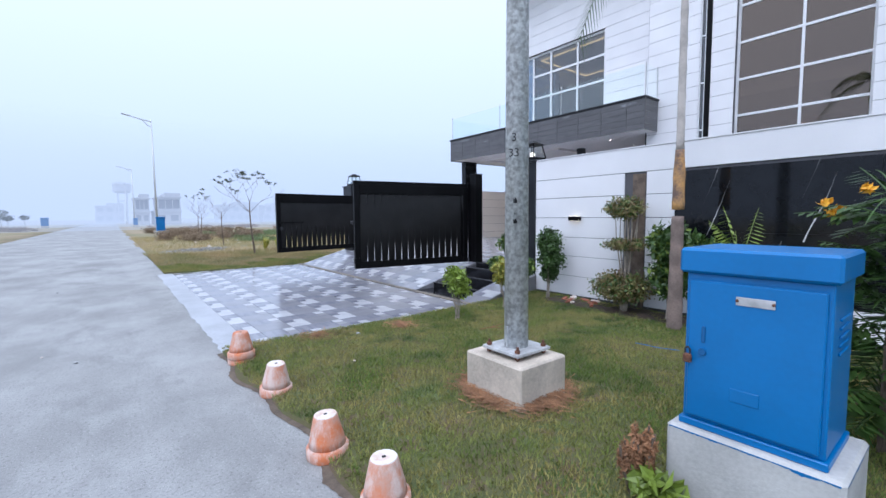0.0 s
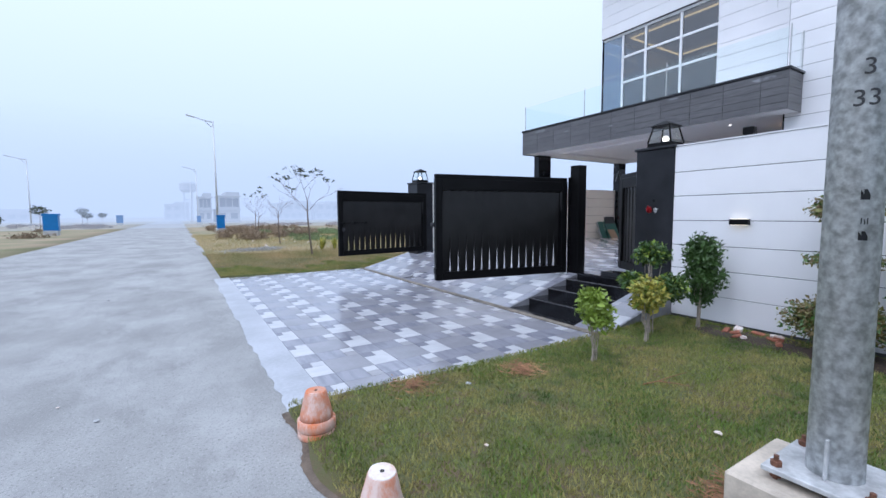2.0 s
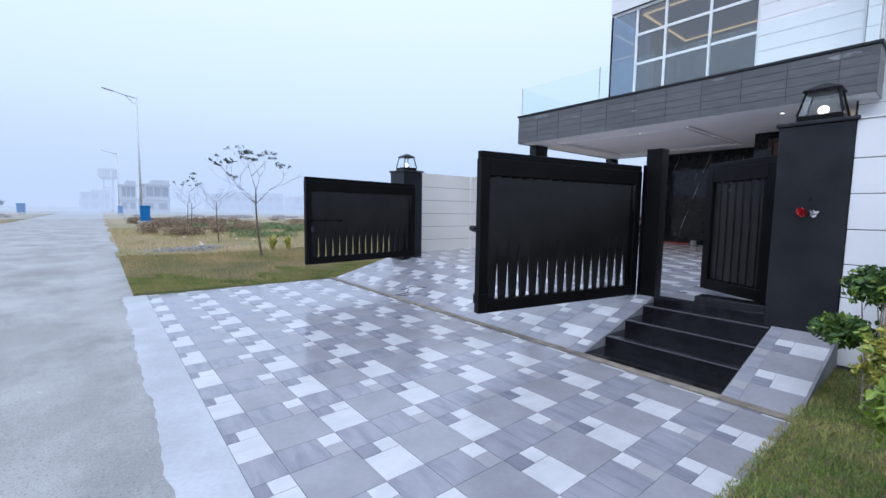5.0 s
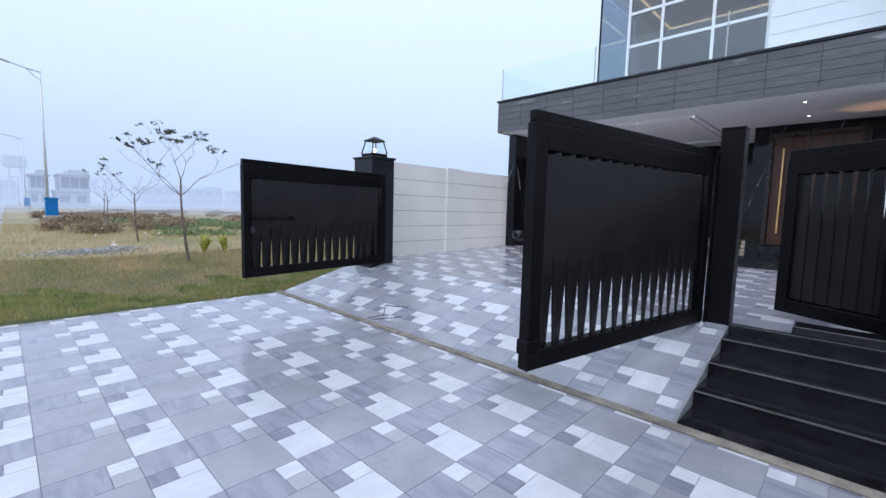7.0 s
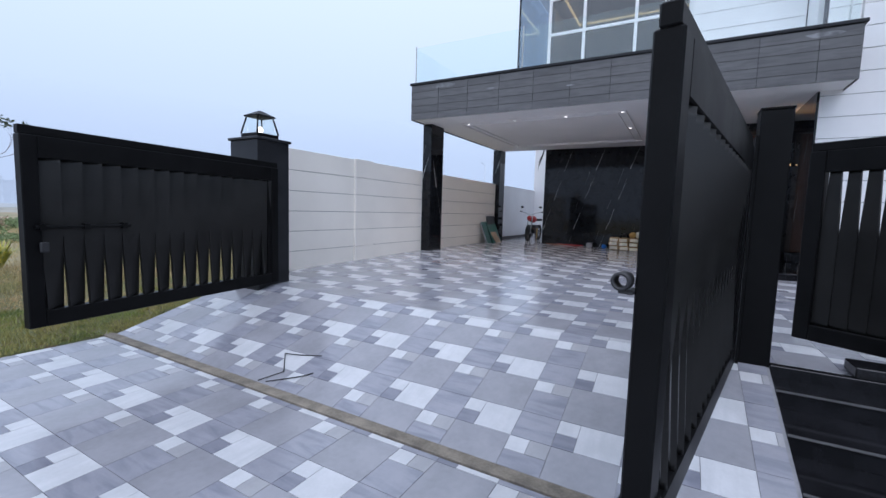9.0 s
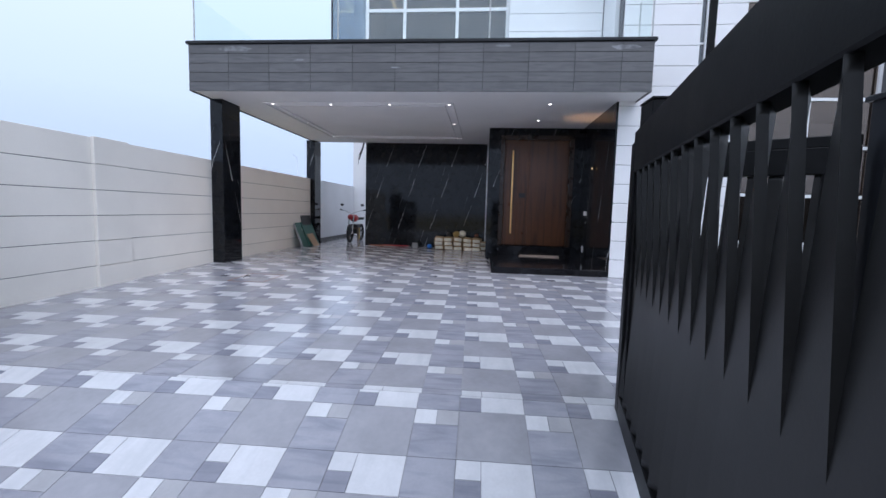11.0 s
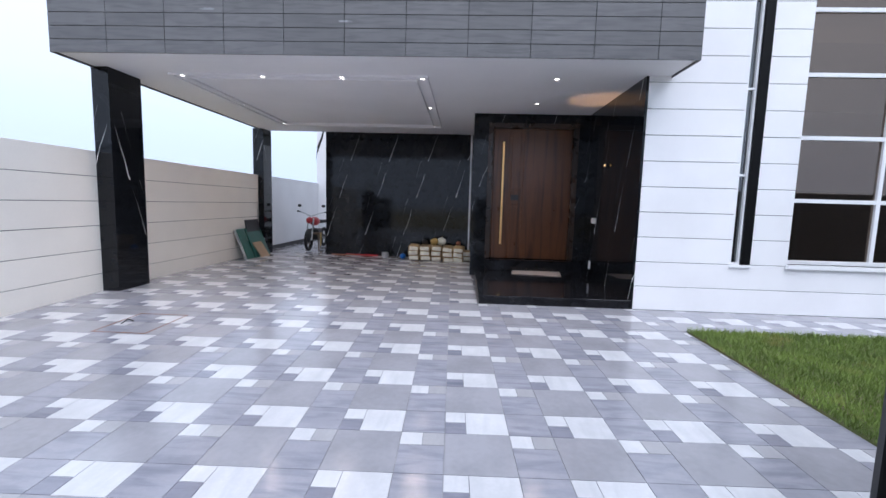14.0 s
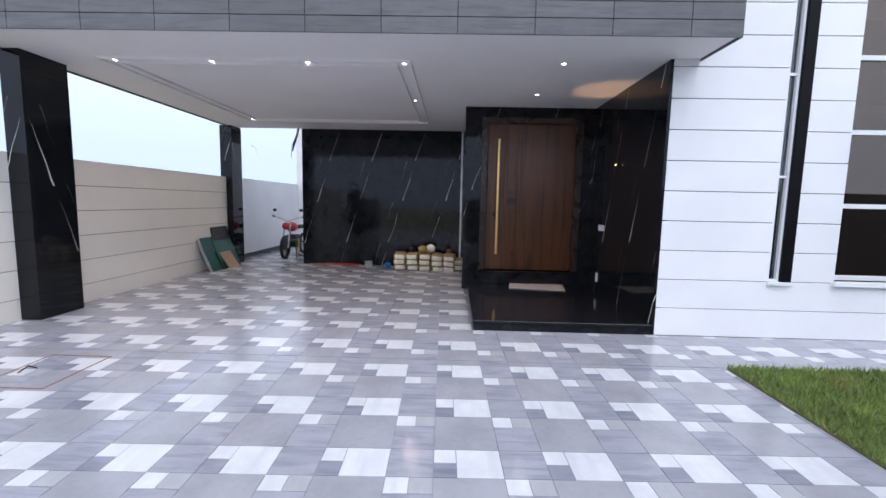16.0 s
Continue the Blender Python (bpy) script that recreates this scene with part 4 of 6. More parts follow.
# ---- street furniture and planting at the front ----
def street_pole(m, label, height, arm, radius=0.085):
    p = thing("street_lamp", m, label, "street lamp", "street lamps")
    part("base_plate", B(-0.185, 0.185, -0.185, 0.185, 0.033, 0.055, bevel=0.003), GALV, p)
    # Added dark fill in the gap between raised plate and footing
    part("plate_gap_fill", B(-0.12, 0.12, -0.12, 0.12, 0.0, 0.0328), DARK, p, "dark fill in the gap under the plate")
    for sx in (-1, 1):
        for sy in (-1, 1):
            bm = tube(bmesh.new(), (sx * 0.145, sy * 0.145, -0.01), (sx * 0.145, sy * 0.145, 0.10), 0.010, 0.010, 8)
            tube(bm, (sx * 0.145, sy * 0.145, 0.0555), (sx * 0.145, sy * 0.145, 0.076), 0.021, 0.021, 6)
            tube(bm, (sx * 0.145, sy * 0.145, 0.008), (sx * 0.145, sy * 0.145, 0.0325), 0.021, 0.021, 6)
            part("anchor_bolt", bm, RUST, p, "rusty anchor bolt and nut")
    part("shaft", tube(bmesh.new(), (0, 0, 0.0555), (0, 0, height), radius, radius * 0.55, 16), POLE, p, "mottled galvanised steel shaft", True)
    part("seam", tube(bmesh.new(), (0, 0, height * 0.268), (0, 0, height * 0.27), radius * 0.90, radius * 0.90, 16), GALV, p)
    part("fin", B(-radius - 0.02, -radius * 0.9, -0.006, 0.006, 0.056, 0.22, bevel=0.002), GALV, p)
    if arm:
        bm = bmesh.new()
        bent(bm, [(0, 0, height - 0.55), (-0.25, 0, height - 0.5), (-0.5, 0, height - 0.2), (-0.7, 0, height + 0.0)], [0.03] * 4)
        bent(bm, [(0, 0, height - 0.12), (-0.8, 0, height + 0.02), (-1.5, 0, height + 0.2)], [0.045, 0.04, 0.036])
        part("arm", bm, GALV, p)
        bm = B(-0.68, 0.03, -0.13, 0.13, -0.05, 0.04, bevel=0.03)
        part("lamp_head", bm, GALV, p, m=Matrix.Translation((-1.48, 0, height + 0.2)) @ Matrix.Rotation(radians(12), 4, "Y"))
    return p


block = solid("pole_footing", B(2.13, 2.64, 3.03, 3.60, -0.05, 0.335, bevel=0.012), CONC, "square stained cast concrete pole footing", "footing")
pole = street_pole(Matrix.Translation((2.39, 3.31, 0.336)), "galvanised steel street lamp pole on a concrete footing", 10.0, True, 0.092)
def stencil(text, size, z, turn):
    """Characters wrapped round the pole."""
    cu = bpy.data.curves.new("stencil", "FONT")
    cu.body, cu.size, cu.align_x, cu.extrude = text, size, "CENTER", 0.0006
    ob = bpy.data.objects.new("stencil", cu)
    me = bpy.data.meshes.new_from_object(ob)
    r = 0.0925 * (1 - 0.045 * z) + 0.0002
    for q in me.vertices:
        a = radians(turn) + q.co.x / r
        q.co = Vector(((r + q.co.z) * math.cos(a), (r + q.co.z) * math.sin(a), z + q.co.y))
    me.materials.clear()
    me.materials.append(DARK)
    bpy.data.objects.remove(ob)
    part("stencil_number", me, DARK, pole, "worn black stencil number")


stencil("3", 0.085, 1.60, 208)
stencil("33", 0.085, 1.49, 206)
for k, (z, w) in enumerate(((1.15, 0.05), (1.06, 0.03), (1.0, 0.045))):
    bm = bmesh.new()
    r = 0.0925 * (1 - 0.045 * z)
    w *= 0.75
    for i in range(3):
        a0, a1 = radians(206 + i * 6 + 3 * (k % 2)), radians(206 + i * 6 + (5 if k % 2 else 6))
        vs = [bm.verts.new((r * math.cos(a), r * math.sin(a), zz)) for a, zz in ((a0, z), (a1, z), (a1, z + w * (0.5 + 0.5 * ((i + k) % 2))), (a0, z + w))]
        bm.faces.new(vs)
    bmesh.ops.solidify(bm, geom=bm.faces[:], thickness=-0.001)
    part("stencil_mark", bm, DARK, pole, "worn black stencil marks")
def straw_heap(cx, cy, inner, spread, count, seed, label, clear=None):
    r = np.random.default_rng(seed)
    v, f = [], []
    for k in range(count):
        a = r.uniform(0, 2 * math.pi)
        d = inner + abs(r.normal(0, spread))
        x, y = cx + d * 1.05 * math.cos(a), cy + d * 1.1 * math.sin(a)
        b, ln, z = r.uniform(0, math.pi), r.uniform(0.02, 0.085), 0.04 + r.uniform(0, 0.045)
        if clear and clear[0] < x < clear[1] and clear[2] < y < clear[3]:
            continue
        i = len(v)
        v += [(x - ln * math.cos(b), y - ln * math.sin(b), z), (x + ln * math.cos(b), y + ln * math.sin(b), z + 0.01), (x + ln * math.cos(b) + 0.004, y + ln * math.sin(b) + 0.004, z + 0.013)]
        f.append((i, i + 1, i + 2))
    return solid("straw", raw_mesh("straw", v, f, STRAW), STRAW, label, "straw", "stuff")


# straw round the footing
straw_heap(2.385, 3.31, 0.27, 0.075, 3000, 8, "dead reddish straw round the footing", (2.12, 2.65, 3.02, 3.61))
straw_heap(2.73, 5.50, 0.0, 0.10, 260, 18, "small heap of dry straw on the lawn")
straw_heap(1.75, 5.72, 0.0, 0.11, 160, 19, "dry straw at the lawn edge")


def flower_pot(m, label, stacked=False, limed=True):
    t = thing("flower_pot", m, label, "flower pot", "upturned flower pots")
    if stacked:
        part("rim", turned(bmesh.new(), ((0.118, 0.0), (0.122, 0.012), (0.122, 0.045), (0.112, 0.050)), 28), TERRA, t, "", True)
    z = 0.052 if stacked else 0.0
    part("collar", turned(bmesh.new(), ((0.118, z), (0.124, z + 0.008), (0.122, z + 0.062), (0.108, z + 0.070)), 28), TERRA, t, "", True)
    part("body", turned(bmesh.new(), ((0.107, z + 0.0705), (0.100, z + 0.11), (0.069, z + 0.238), (0.066, z + 0.244)), 28), TERRA, t, "lime-streaked terracotta body", True)
    part("base", turned(bmesh.new(), ((0.0655, z + 0.2445), (0.064, z + 0.2485)), 24), LIME if limed else TERRA, t, "whitewashed pot base")
    part("drain_hole", turned(bmesh.new(), ((0.011, z + 0.2487), (0.011, z + 0.2495)), 12), RUBBER, t)
    return t


flower_pot(pose(0.89, 5.48, 0.0, 0, 0, 20), "upturned weathered terracotta pot stacked on another rim", True, False)
flower_pot(pose(0.93, 4.53, 0.0, 2, -4, 70), "upturned cracked terracotta flower pot with white base")
flower_pot(pose(0.90, 3.43, 0.0, -1, 2, 130), "upturned lime-stained terracotta flower pot at the kerb")
flower_pot(pose(0.94, 2.83, 0.0, 1, 1, 200), "upturned lime-stained terracotta flower pot at the kerb")


def cabinet(m, label, detail=True):
    c = thing("utility_cabinet", m, label, "cabinet", "blue utility cabinets")
    body = part("body", B(0.012, 0.40, 0.012, 0.538, 0, 0.70, bevel=0.006), BLUE, c)
    part("base_frame", B(-0.004, 0.41, 0.0, 0.55, -0.035, -0.0005, bevel=0.004), BLUE, c)
    part("lid", B(-0.02, 0.425, -0.012, 0.562, 0.7005, 0.815, bevel=0.012), BLUE, c)
    d = part("door", B(-0.006, 0.0115, 0.03, 0.52, 0.02, 0.665, bevel=0.005), BLUE, c)
    if detail:
        part("name_plate", B(-0.010, -0.0062, 0.19, 0.33, 0.575, 0.612, bevel=0.001), GALV, d, "scratched blank metal name plate")
        for y in (0.195, 0.325):
            part("rivet", tube(bmesh.new(), (-0.0101, y, 0.595), (-0.015, y, 0.595), 0.007, 0.005, 8), RUST, d)
        part("lock", tube(bmesh.new(), (-0.0062, 0.455, 0.335), (-0.016, 0.455, 0.335), 0.018, 0.016, 14), BLUE_D, d)
        part("hasp", B(-0.012, -0.0062, 0.445, 0.460, 0.38, 0.455, bevel=0.002), BLUE_D, d)
        pad = part("padlock", B(-0.035, -0.012, 0.495, 0.53, 0.275, 0.318, bevel=0.006), RUST, c, "small worn padlock")
        bm = bent(bmesh.new(), [(-0.023, 0.502, 0.3185), (-0.023, 0.502, 0.34), (-0.023, 0.5125, 0.35), (-0.023, 0.523, 0.34), (-0.023, 0.523, 0.3185)], [0.004] * 5)
        part("shackle", bm, DARK, pad)
        part("card_pocket", B(-0.009, -0.0062, 0.23, 0.34, 0.14, 0.20, bevel=0.002), BLUE, d)
        for k in range(5):
            part("vent", B(0.12, 0.30, 0.004, 0.0118, 0.40 + 0.035 * k, 0.412 + 0.035 * k, bevel=0.003), BLUE, c)
    return c


plinth = B(2.06, 2.56, 1.38, 2.03, -0.05, 0.385, bevel=0.015)
pl0 = solid("plinth", plinth, PLINTH, "rough pale concrete plinth with blue paint overspray", "plinth")
for face, (u0, u1) in (("x", (1.395, 2.015)), ("y", (2.075, 2.545))):
    bm = bmesh.new()
    us = np.linspace(u0, u1, 60)
    top = [0.372 for u in us]
    low = [0.372 - 0.003 - 0.016 * abs(noise.noise((u * 9, 0, 5))) - 0.01 * abs(noise.noise((u * 40, 0, 5))) for u in us]
    put = (lambda u, z: (2.0585, u, z)) if face == "x" else (lambda u, z: (u, 1.3785, z))
    A, C = [bm.verts.new(put(u, z)) for u, z in zip(us, top)], [bm.verts.new(put(u, z)) for u, z in zip(us, low)]
    for k in range(59):
        bm.faces.new((A[k], A[k + 1], C[k + 1], C[k]))
    part("paint_overspray", bm, BLUE, pl0, "thin ragged blue paint edge")
cabinet(Matrix.Translation((2.10, 1.44, 0.421)), "blue enamelled steel utility cabinet with padlock on plinth")
bm = bent(bmesh.new(), [(2.07, 1.985, 0.745), (2.02, 2.06, 0.75), (1.99, 2.16, 0.757)], [0.0016] * 3, 6)
solid("blue_cord", bm, BLUE, "thin blue cord tied to the cabinet padlock", "cord")


def stems(t, spread, height, count, radius, seed, material=BARK, base=0.03):
    rr = random.Random(seed)
    for k in range(count):
        a = rr.uniform(0, 2 * math.pi)
        q = spread * rr.uniform(0.4, 1)
        pts = [(base * math.cos(a), base * math.sin(a), 0)]
        for j in range(1, 5):
            s = j / 4
            pts.append((q * s * math.cos(a) + rr.uniform(-0.02, 0.02), q * s * math.sin(a) + rr.uniform(-0.02, 0.02), height * s))
        part("stem", bent(bmesh.new(), pts, [radius * (1 - 0.15 * j) for j in range(5)], 6), material, t)


def shrub(x, y, label, blobs, count, size, seed, material, stem_h, spread=0.08, nst=5, radius=0.013, z=0.03, shell=0.35, extra=None):
    t = thing("shrub", Matrix.Translation((x, y, z)), label, "shrub", "shrubs along the boundary wall")
    stems(t, spread, stem_h, nst, radius, seed, PALE_STEM)
    crown("crown", blobs, count, size, seed, material, t, shell=shell)
    if extra:
        crown("crown", blobs, extra[1], size, seed + 50, extra[0], t, shell=shell)
    return t


shrub(3.52, 5.37, "small bright green shrub with bare pale stems", [(0, 0, 0.52, 0.17, 0.17, 0.19), (0.03, -0.05, 0.40, 0.15, 0.15, 0.10), (-0.05, 0.04, 0.62, 0.10, 0.10, 0.10)], 900, 0.048, 11, LEAF_L, 0.45, 0.12, 8, 0.0065)
shrub(4.52, 5.46, "yellow and green variegated croton shrub", [(0, 0, 0.55, 0.19, 0.19, 0.18), (0.03, 0.05, 0.42, 0.17, 0.16, 0.10)], 900, 0.05, 12, LEAF_Y, 0.48, 0.13, 8, 0.0065, extra=(LEAF_L, 150))
shrub(4.82, 5.62, "leafy green shrub in two tiers", [(0, 0, 0.95, 0.20, 0.20, 0.14), (0.05, -0.20, 0.58, 0.20, 0.20, 0.16), (-0.1, 0.16, 0.62, 0.18, 0.18, 0.12)], 2200, 0.045, 13, LEAF, 0.85, 0.13, 6, 0.009, extra=(LEAF_L, 700))
shrub(5.45, 5.38, "dense dark green glossy shrub against the wall", [(0, 0, 0.93, 0.21, 0.22, 0.25), (0.0, -0.03, 0.66, 0.21, 0.23, 0.22), (0, 0, 0.42, 0.14, 0.15, 0.12)], 4200, 0.038, 14, LEAF, 0.6, 0.08, 3, 0.022)
tp = shrub(5.42, 4.10, "clipped three-tier topiary shrub with bare twigs", [(0, 0.02, 1.45, 0.24, 0.27, 0.16), (0, 0.0, 0.96, 0.28, 0.30, 0.09), (0, 0.03, 0.38, 0.34, 0.42, 0.22)], 6200, 0.034, 15, LEAF_R, 1.35, 0.16, 12, 0.013, extra=(LEAF, 2200))
shrub(5.42, 3.50, "tall loose green shrub beside the palm", [(0, 0, 1.0, 0.26, 0.28, 0.25), (0, -0.02, 0.6, 0.25, 0.28, 0.3), (0.02, -0.25, 0.98, 0.2, 0.2, 0.16)], 3000, 0.06, 16, LEAF, 0.9, 0.1, 4, 0.018, extra=(LEAF_L, 500))


def fronded(name, m, label, fronds, seed, material, group=""):
    """Feathery leaves: a bent midrib with paired leaflets; fronds: (heading, rise, length, droop, leaflets, width)."""
    t = thing(name, m, label, "plant", group)
    rr = random.Random(seed)
    for head, base, rise, ln, droop, nl, wd in fronds:
        c, s = math.cos(head), math.sin(head)
        pts = []
        for k in range(9):
            q = k / 8
            d = ln * q * math.cos(rise)
            pts.append(Vector((d * c, d * s, base + ln * q * math.sin(rise) - droop * q * q)))
        fr = part("frond", bent(bmesh.new(), pts, [0.006 * (1 - 0.08 * k) for k in range(9)], 5), material, t)
        v, f = [], []
        for k in range(nl):
            q = 0.12 + 0.86 * k / nl
            i = min(7, int(q * 8))
            p = pts[i].lerp(pts[i + 1], q * 8 - i)
            w = wd * math.sin(math.pi * min(0.97, 0.12 + 0.8 * q)) * rr.uniform(0.85, 1.1)
            for sd in (-1, 1):
                tip = p + Vector((-s * sd * w + c * w * 0.45, c * sd * w + s * w * 0.45, -w * rr.uniform(0.1, 0.5)))
                up = Vector((c, s, 0)) * w * 0.16
                j = len(v)
                v += [tuple(p), tuple(p.lerp(tip, 0.5) + up), tuple(tip), tuple(p.lerp(tip, 0.5) - up)]
                f += [(j, j + 1, j + 2), (j, j + 2, j + 3)]
        part("frond_blade", raw_mesh("frond_blade", v, f, material), material, fr)
    return t


rr = random.Random(4)
fronded("fern_bush", Matrix.Translation((4.6, 2.52, 0.03)), "young feathery green plant behind the cabinet",
        [(rr.uniform(0, 6.28), rr.uniform(0.5, 0.95), rr.uniform(0.9, 1.35), rr.uniform(0.3, 0.7), rr.uniform(0.0, 0.25), 14, 0.11) for k in range(15)], 5, LEAF_L)
for x, y, h, n, sd in ((3.35, 1.42, 1.45, 120, 6), (3.85, 2.0, 0.92, 40, 7), (3.05, 0.95, 1.35, 110, 8)):
    bt = fronded("trumpet_bush", Matrix.Translation((x, y, 0.03)), "tall yellow-flowering bush with feathery leaves",
                 [(rr.uniform(0, 6.28), rr.uniform(0.15, h), rr.uniform(0.1, 0.9), rr.uniform(0.26, 0.5), rr.uniform(0.05, 0.25), 9, 0.13) for k in range(n)], sd, LEAF if sd != 8 else LEAF_L)
    for k in range(4):
        a = rr.uniform(0, 6.28)
        part("stem", bent(bmesh.new(), [(0.02 * math.cos(a), 0.02 * math.sin(a), 0), (0.08 * math.cos(a), 0.08 * math.sin(a), h * 0.5), (0.14 * math.cos(a), 0.14 * math.sin(a), h)], [0.014, 0.01, 0.006], 6), BARK, bt)
    for k in range(4):
        a, q = rr.uniform(1.6, 4.7), rr.uniform(0.15, 0.34)
        z = h + rr.uniform(-0.1, 0.14)
        vv, ff = leaves("f", [(q * math.cos(a), q * math.sin(a), z, 0.028, 0.028, 0.022)], 24, 0.028, sd * 10 + k, 0.4)
        part("flower", raw_mesh("flower", vv, ff, PETAL), PETAL, bt, "cluster of yellow trumpet flowers")
dry = thing("dry_weeds", Matrix.Translation((1.95, 2.12, 0.03)), "withered brown seed stalks beside the cabinet plinth", "weeds")
rr = random.Random(9)
for k in range(14):
    a, q, h = rr.uniform(0, 6.28), rr.uniform(0.02, 0.15), rr.uniform(0.18, 0.36)
    bm = bent(bmesh.new(), [(q * 0.4 * math.cos(a), q * 0.4 * math.sin(a), 0), (q * math.cos(a), q * math.sin(a), h * 0.6), (q * 1.2 * math.cos(a), q * 1.2 * math.sin(a), h)], [0.004, 0.009, 0.005], 5)
    part("stalk", bm, BARK, dry)
    crown("seed_head", [(q * 1.05 * math.cos(a), q * 1.05 * math.sin(a), h * 0.75, 0.018, 0.018, h * 0.3)], 150, 0.022, 90 + k, STRAW, dry, shell=0.2)
crown("weed_foliage", [(-0.03, -0.10, 0.08, 0.10, 0.13, 0.07)], 70, 0.075, 77, LEAF_L, dry, "broad light green weed leaves")
red = thing("flower_bed", Matrix.Translation((2.02, 1.16, 0.02)), "low plant with small red flowers beside the plinth", "plant")
crown("foliage", [(0, 0, 0.14, 0.18, 0.18, 0.13)], 260, 0.05, 31, LEAF, red)
crown("blossom", [(-0.02, 0.05, 0.27, 0.06, 0.06, 0.03)], 34, 0.03, 32, RED, red, "small red blossoms")

# palm
palm = thing("palm_tree", Matrix.Translation((5.10, 3.30, 0.02)), "slender ringed palm trunk in front of the wall", "tree")
bm = bmesh.new()
prof = []
for k in range(60):
    z = k * 0.075
    rad = float(np.interp(z, [0, 1.0, 1.9, 2.1, 4.4], [0.085, 0.068, 0.058, 0.042, 0.034])) + (0.004 if k % 4 == 0 else 0.0)
    prof.append((rad, z))
part("trunk", turned(bm, [p for p in prof if p[1] < 1.42], 14), PALM_B, palm, "ringed mauve-brown lower trunk", True)
part("leaf_sheath", turned(bmesh.new(), [(r0 + 0.002, z0) for r0, z0 in prof if 1.40 < z0 < 2.12], 14), PALM_O, palm, "orange-brown dry sheath", True)
part("upper_trunk", turned(bmesh.new(), [p for p in prof if p[1] > 2.08], 14), PALM_T, palm, "pale grey upper trunk", True)
part("crownshaft", turned(bmesh.new(), ((0.044, 4.43), (0.055, 4.6), (0.05, 4.9), (0.03, 5.2)), 12), LEAF_L, palm, "", True)
for k, (a, rise, ln, droop) in enumerate(((1.55, 0.35, 1.5, 1.9), (1.9, 0.9, 1.6, 1.3), (-1.4, 0.3, 1.3, 1.6), (3.3, 0.8, 1.6, 1.0), (0.2, 0.7, 1.5, 1.1), (4.3, 0.9, 1.5, 1.2))):
    pts = [Vector((ln * q * math.cos(rise) * math.cos(a), ln * q * math.cos(rise) * math.sin(a), 5.05 + ln * q * math.sin(rise) - droop * q * q)) for q in [j / 8 for j in range(9)]]
    fr = part("frond", bent(bmesh.new(), pts, [0.014 * (1 - 0.1 * j) for j in range(9)], 5), LEAF, palm)
    v, f = [], []
    for j in range(36):
        q = 0.1 + 0.88 * j / 36
        i = min(7, int(q * 8))
        p = pts[i].lerp(pts[i + 1], q * 8 - i)
        for sd in (-1, 1):
            tip = p + Vector((-math.sin(a) * sd * 0.24, math.cos(a) * sd * 0.24, -0.18)) + (pts[i + 1] - pts[i]).normalized() * 0.2
            e = (pts[i + 1] - pts[i]).normalized() * 0.014
            b = len(v)
            v += [tuple(p - e), tuple(p + e), tuple(tip)]
            f.append((b, b + 1, b + 2))
    part("frond_blade", raw_mesh("frond_blade", v, f, LEAF), LEAF, fr)

# soil bed and rubble along the wall
bm = bmesh.new()
bmesh.ops.create_grid(bm, x_segments=8, y_segments=60, size=0.5)
for q in bm.verts:
    q.co.x, q.co.y = 5.45 + q.co.x * 0.66 - 0.12 * noise.noise((0, q.co.y * 9, 0)) * (0.5 - q.co.x), 4.15 + q.co.y * 2.6
    e = min(1, min(5.78 - q.co.x + 0.1, q.co.x - 5.12) * 5)
    q.co.z = 0.03 + 0.055 * max(0, e) + 0.03 * noise.noise((q.co.x * 6, q.co.y * 6, 0))
solid("flower_bed_soil", bm, mat("bed_soil", (0.055, 0.038, 0.027), 0.95, vary=0.4, scale=8, fine=50, bump=0.7), "dark loose soil bed along the wall", "soil", "structure", True)
rr = random.Random(21)
for k in range(13):
    a, b, c = rr.uniform(0.02, 0.065), rr.uniform(0.018, 0.038), rr.uniform(0.010, 0.022)
    bm = B(-a, a, -b, b, -c, c, bevel=0.007)
    for q in bm.verts:
        q.co += Vector((rr.uniform(-1, 1), rr.uniform(-1, 1), rr.uniform(-1, 1))) * 0.006
    solid("broken_brick" if k % 3 else "stone_fragment", bm, BRICK if k % 3 else LIME, "broken piece of masonry on the soil bed", "rubble", m=pose(rr.uniform(5.25, 5.65), rr.uniform(4.4, 5.25), 0.082 + c, rr.uniform(-15, 15), rr.uniform(-15, 15), rr.uniform(0, 180)), group="rubble at the wall foot")
rr = random.Random(22)
for k in range(16):
    x, y = (rr.uniform(1.0, 1.3), rr.uniform(3.3, 4.6)) if k < 7 else (rr.uniform(-3.5, 0.6), rr.uniform(3.0, 12)) if k < 13 else (rr.uniform(1.5, 3.5), rr.uniform(4.0, 5.6))
    bm = bmesh.new()
    bmesh.ops.create_icosphere(bm, subdivisions=1, radius=rr.uniform(0.012, 0.03))
    for q in bm.verts:
        q.co *= rr.uniform(0.6, 1.2)
        q.co.z *= 0.4
    solid("pebble", bm, LIME if k % 2 else RUBBLE, "small pale pebble lying on the ground", "pebble", m=pose(x, y, 0.008 if k < 13 else 0.045), group="pebbles")
tw = thing("fallen_twig", Matrix.Translation((3.35, 4.75, 0.05)), "dry forked twig lying on the lawn", "twig")
part("branch", bent(bmesh.new(), [(0, 0, 0), (0.12, -0.05, 0.015), (0.30, -0.06, 0.02), (0.42, -0.12, 0.05)], [0.006, 0.005, 0.004, 0.002], 5), STRAW, tw)
part("branch", bent(bmesh.new(), [(0.12, -0.05, 0.015), (0.18, -0.16, 0.02), (0.2, -0.26, 0.03)], [0.004, 0.003, 0.002], 5), STRAW, tw)

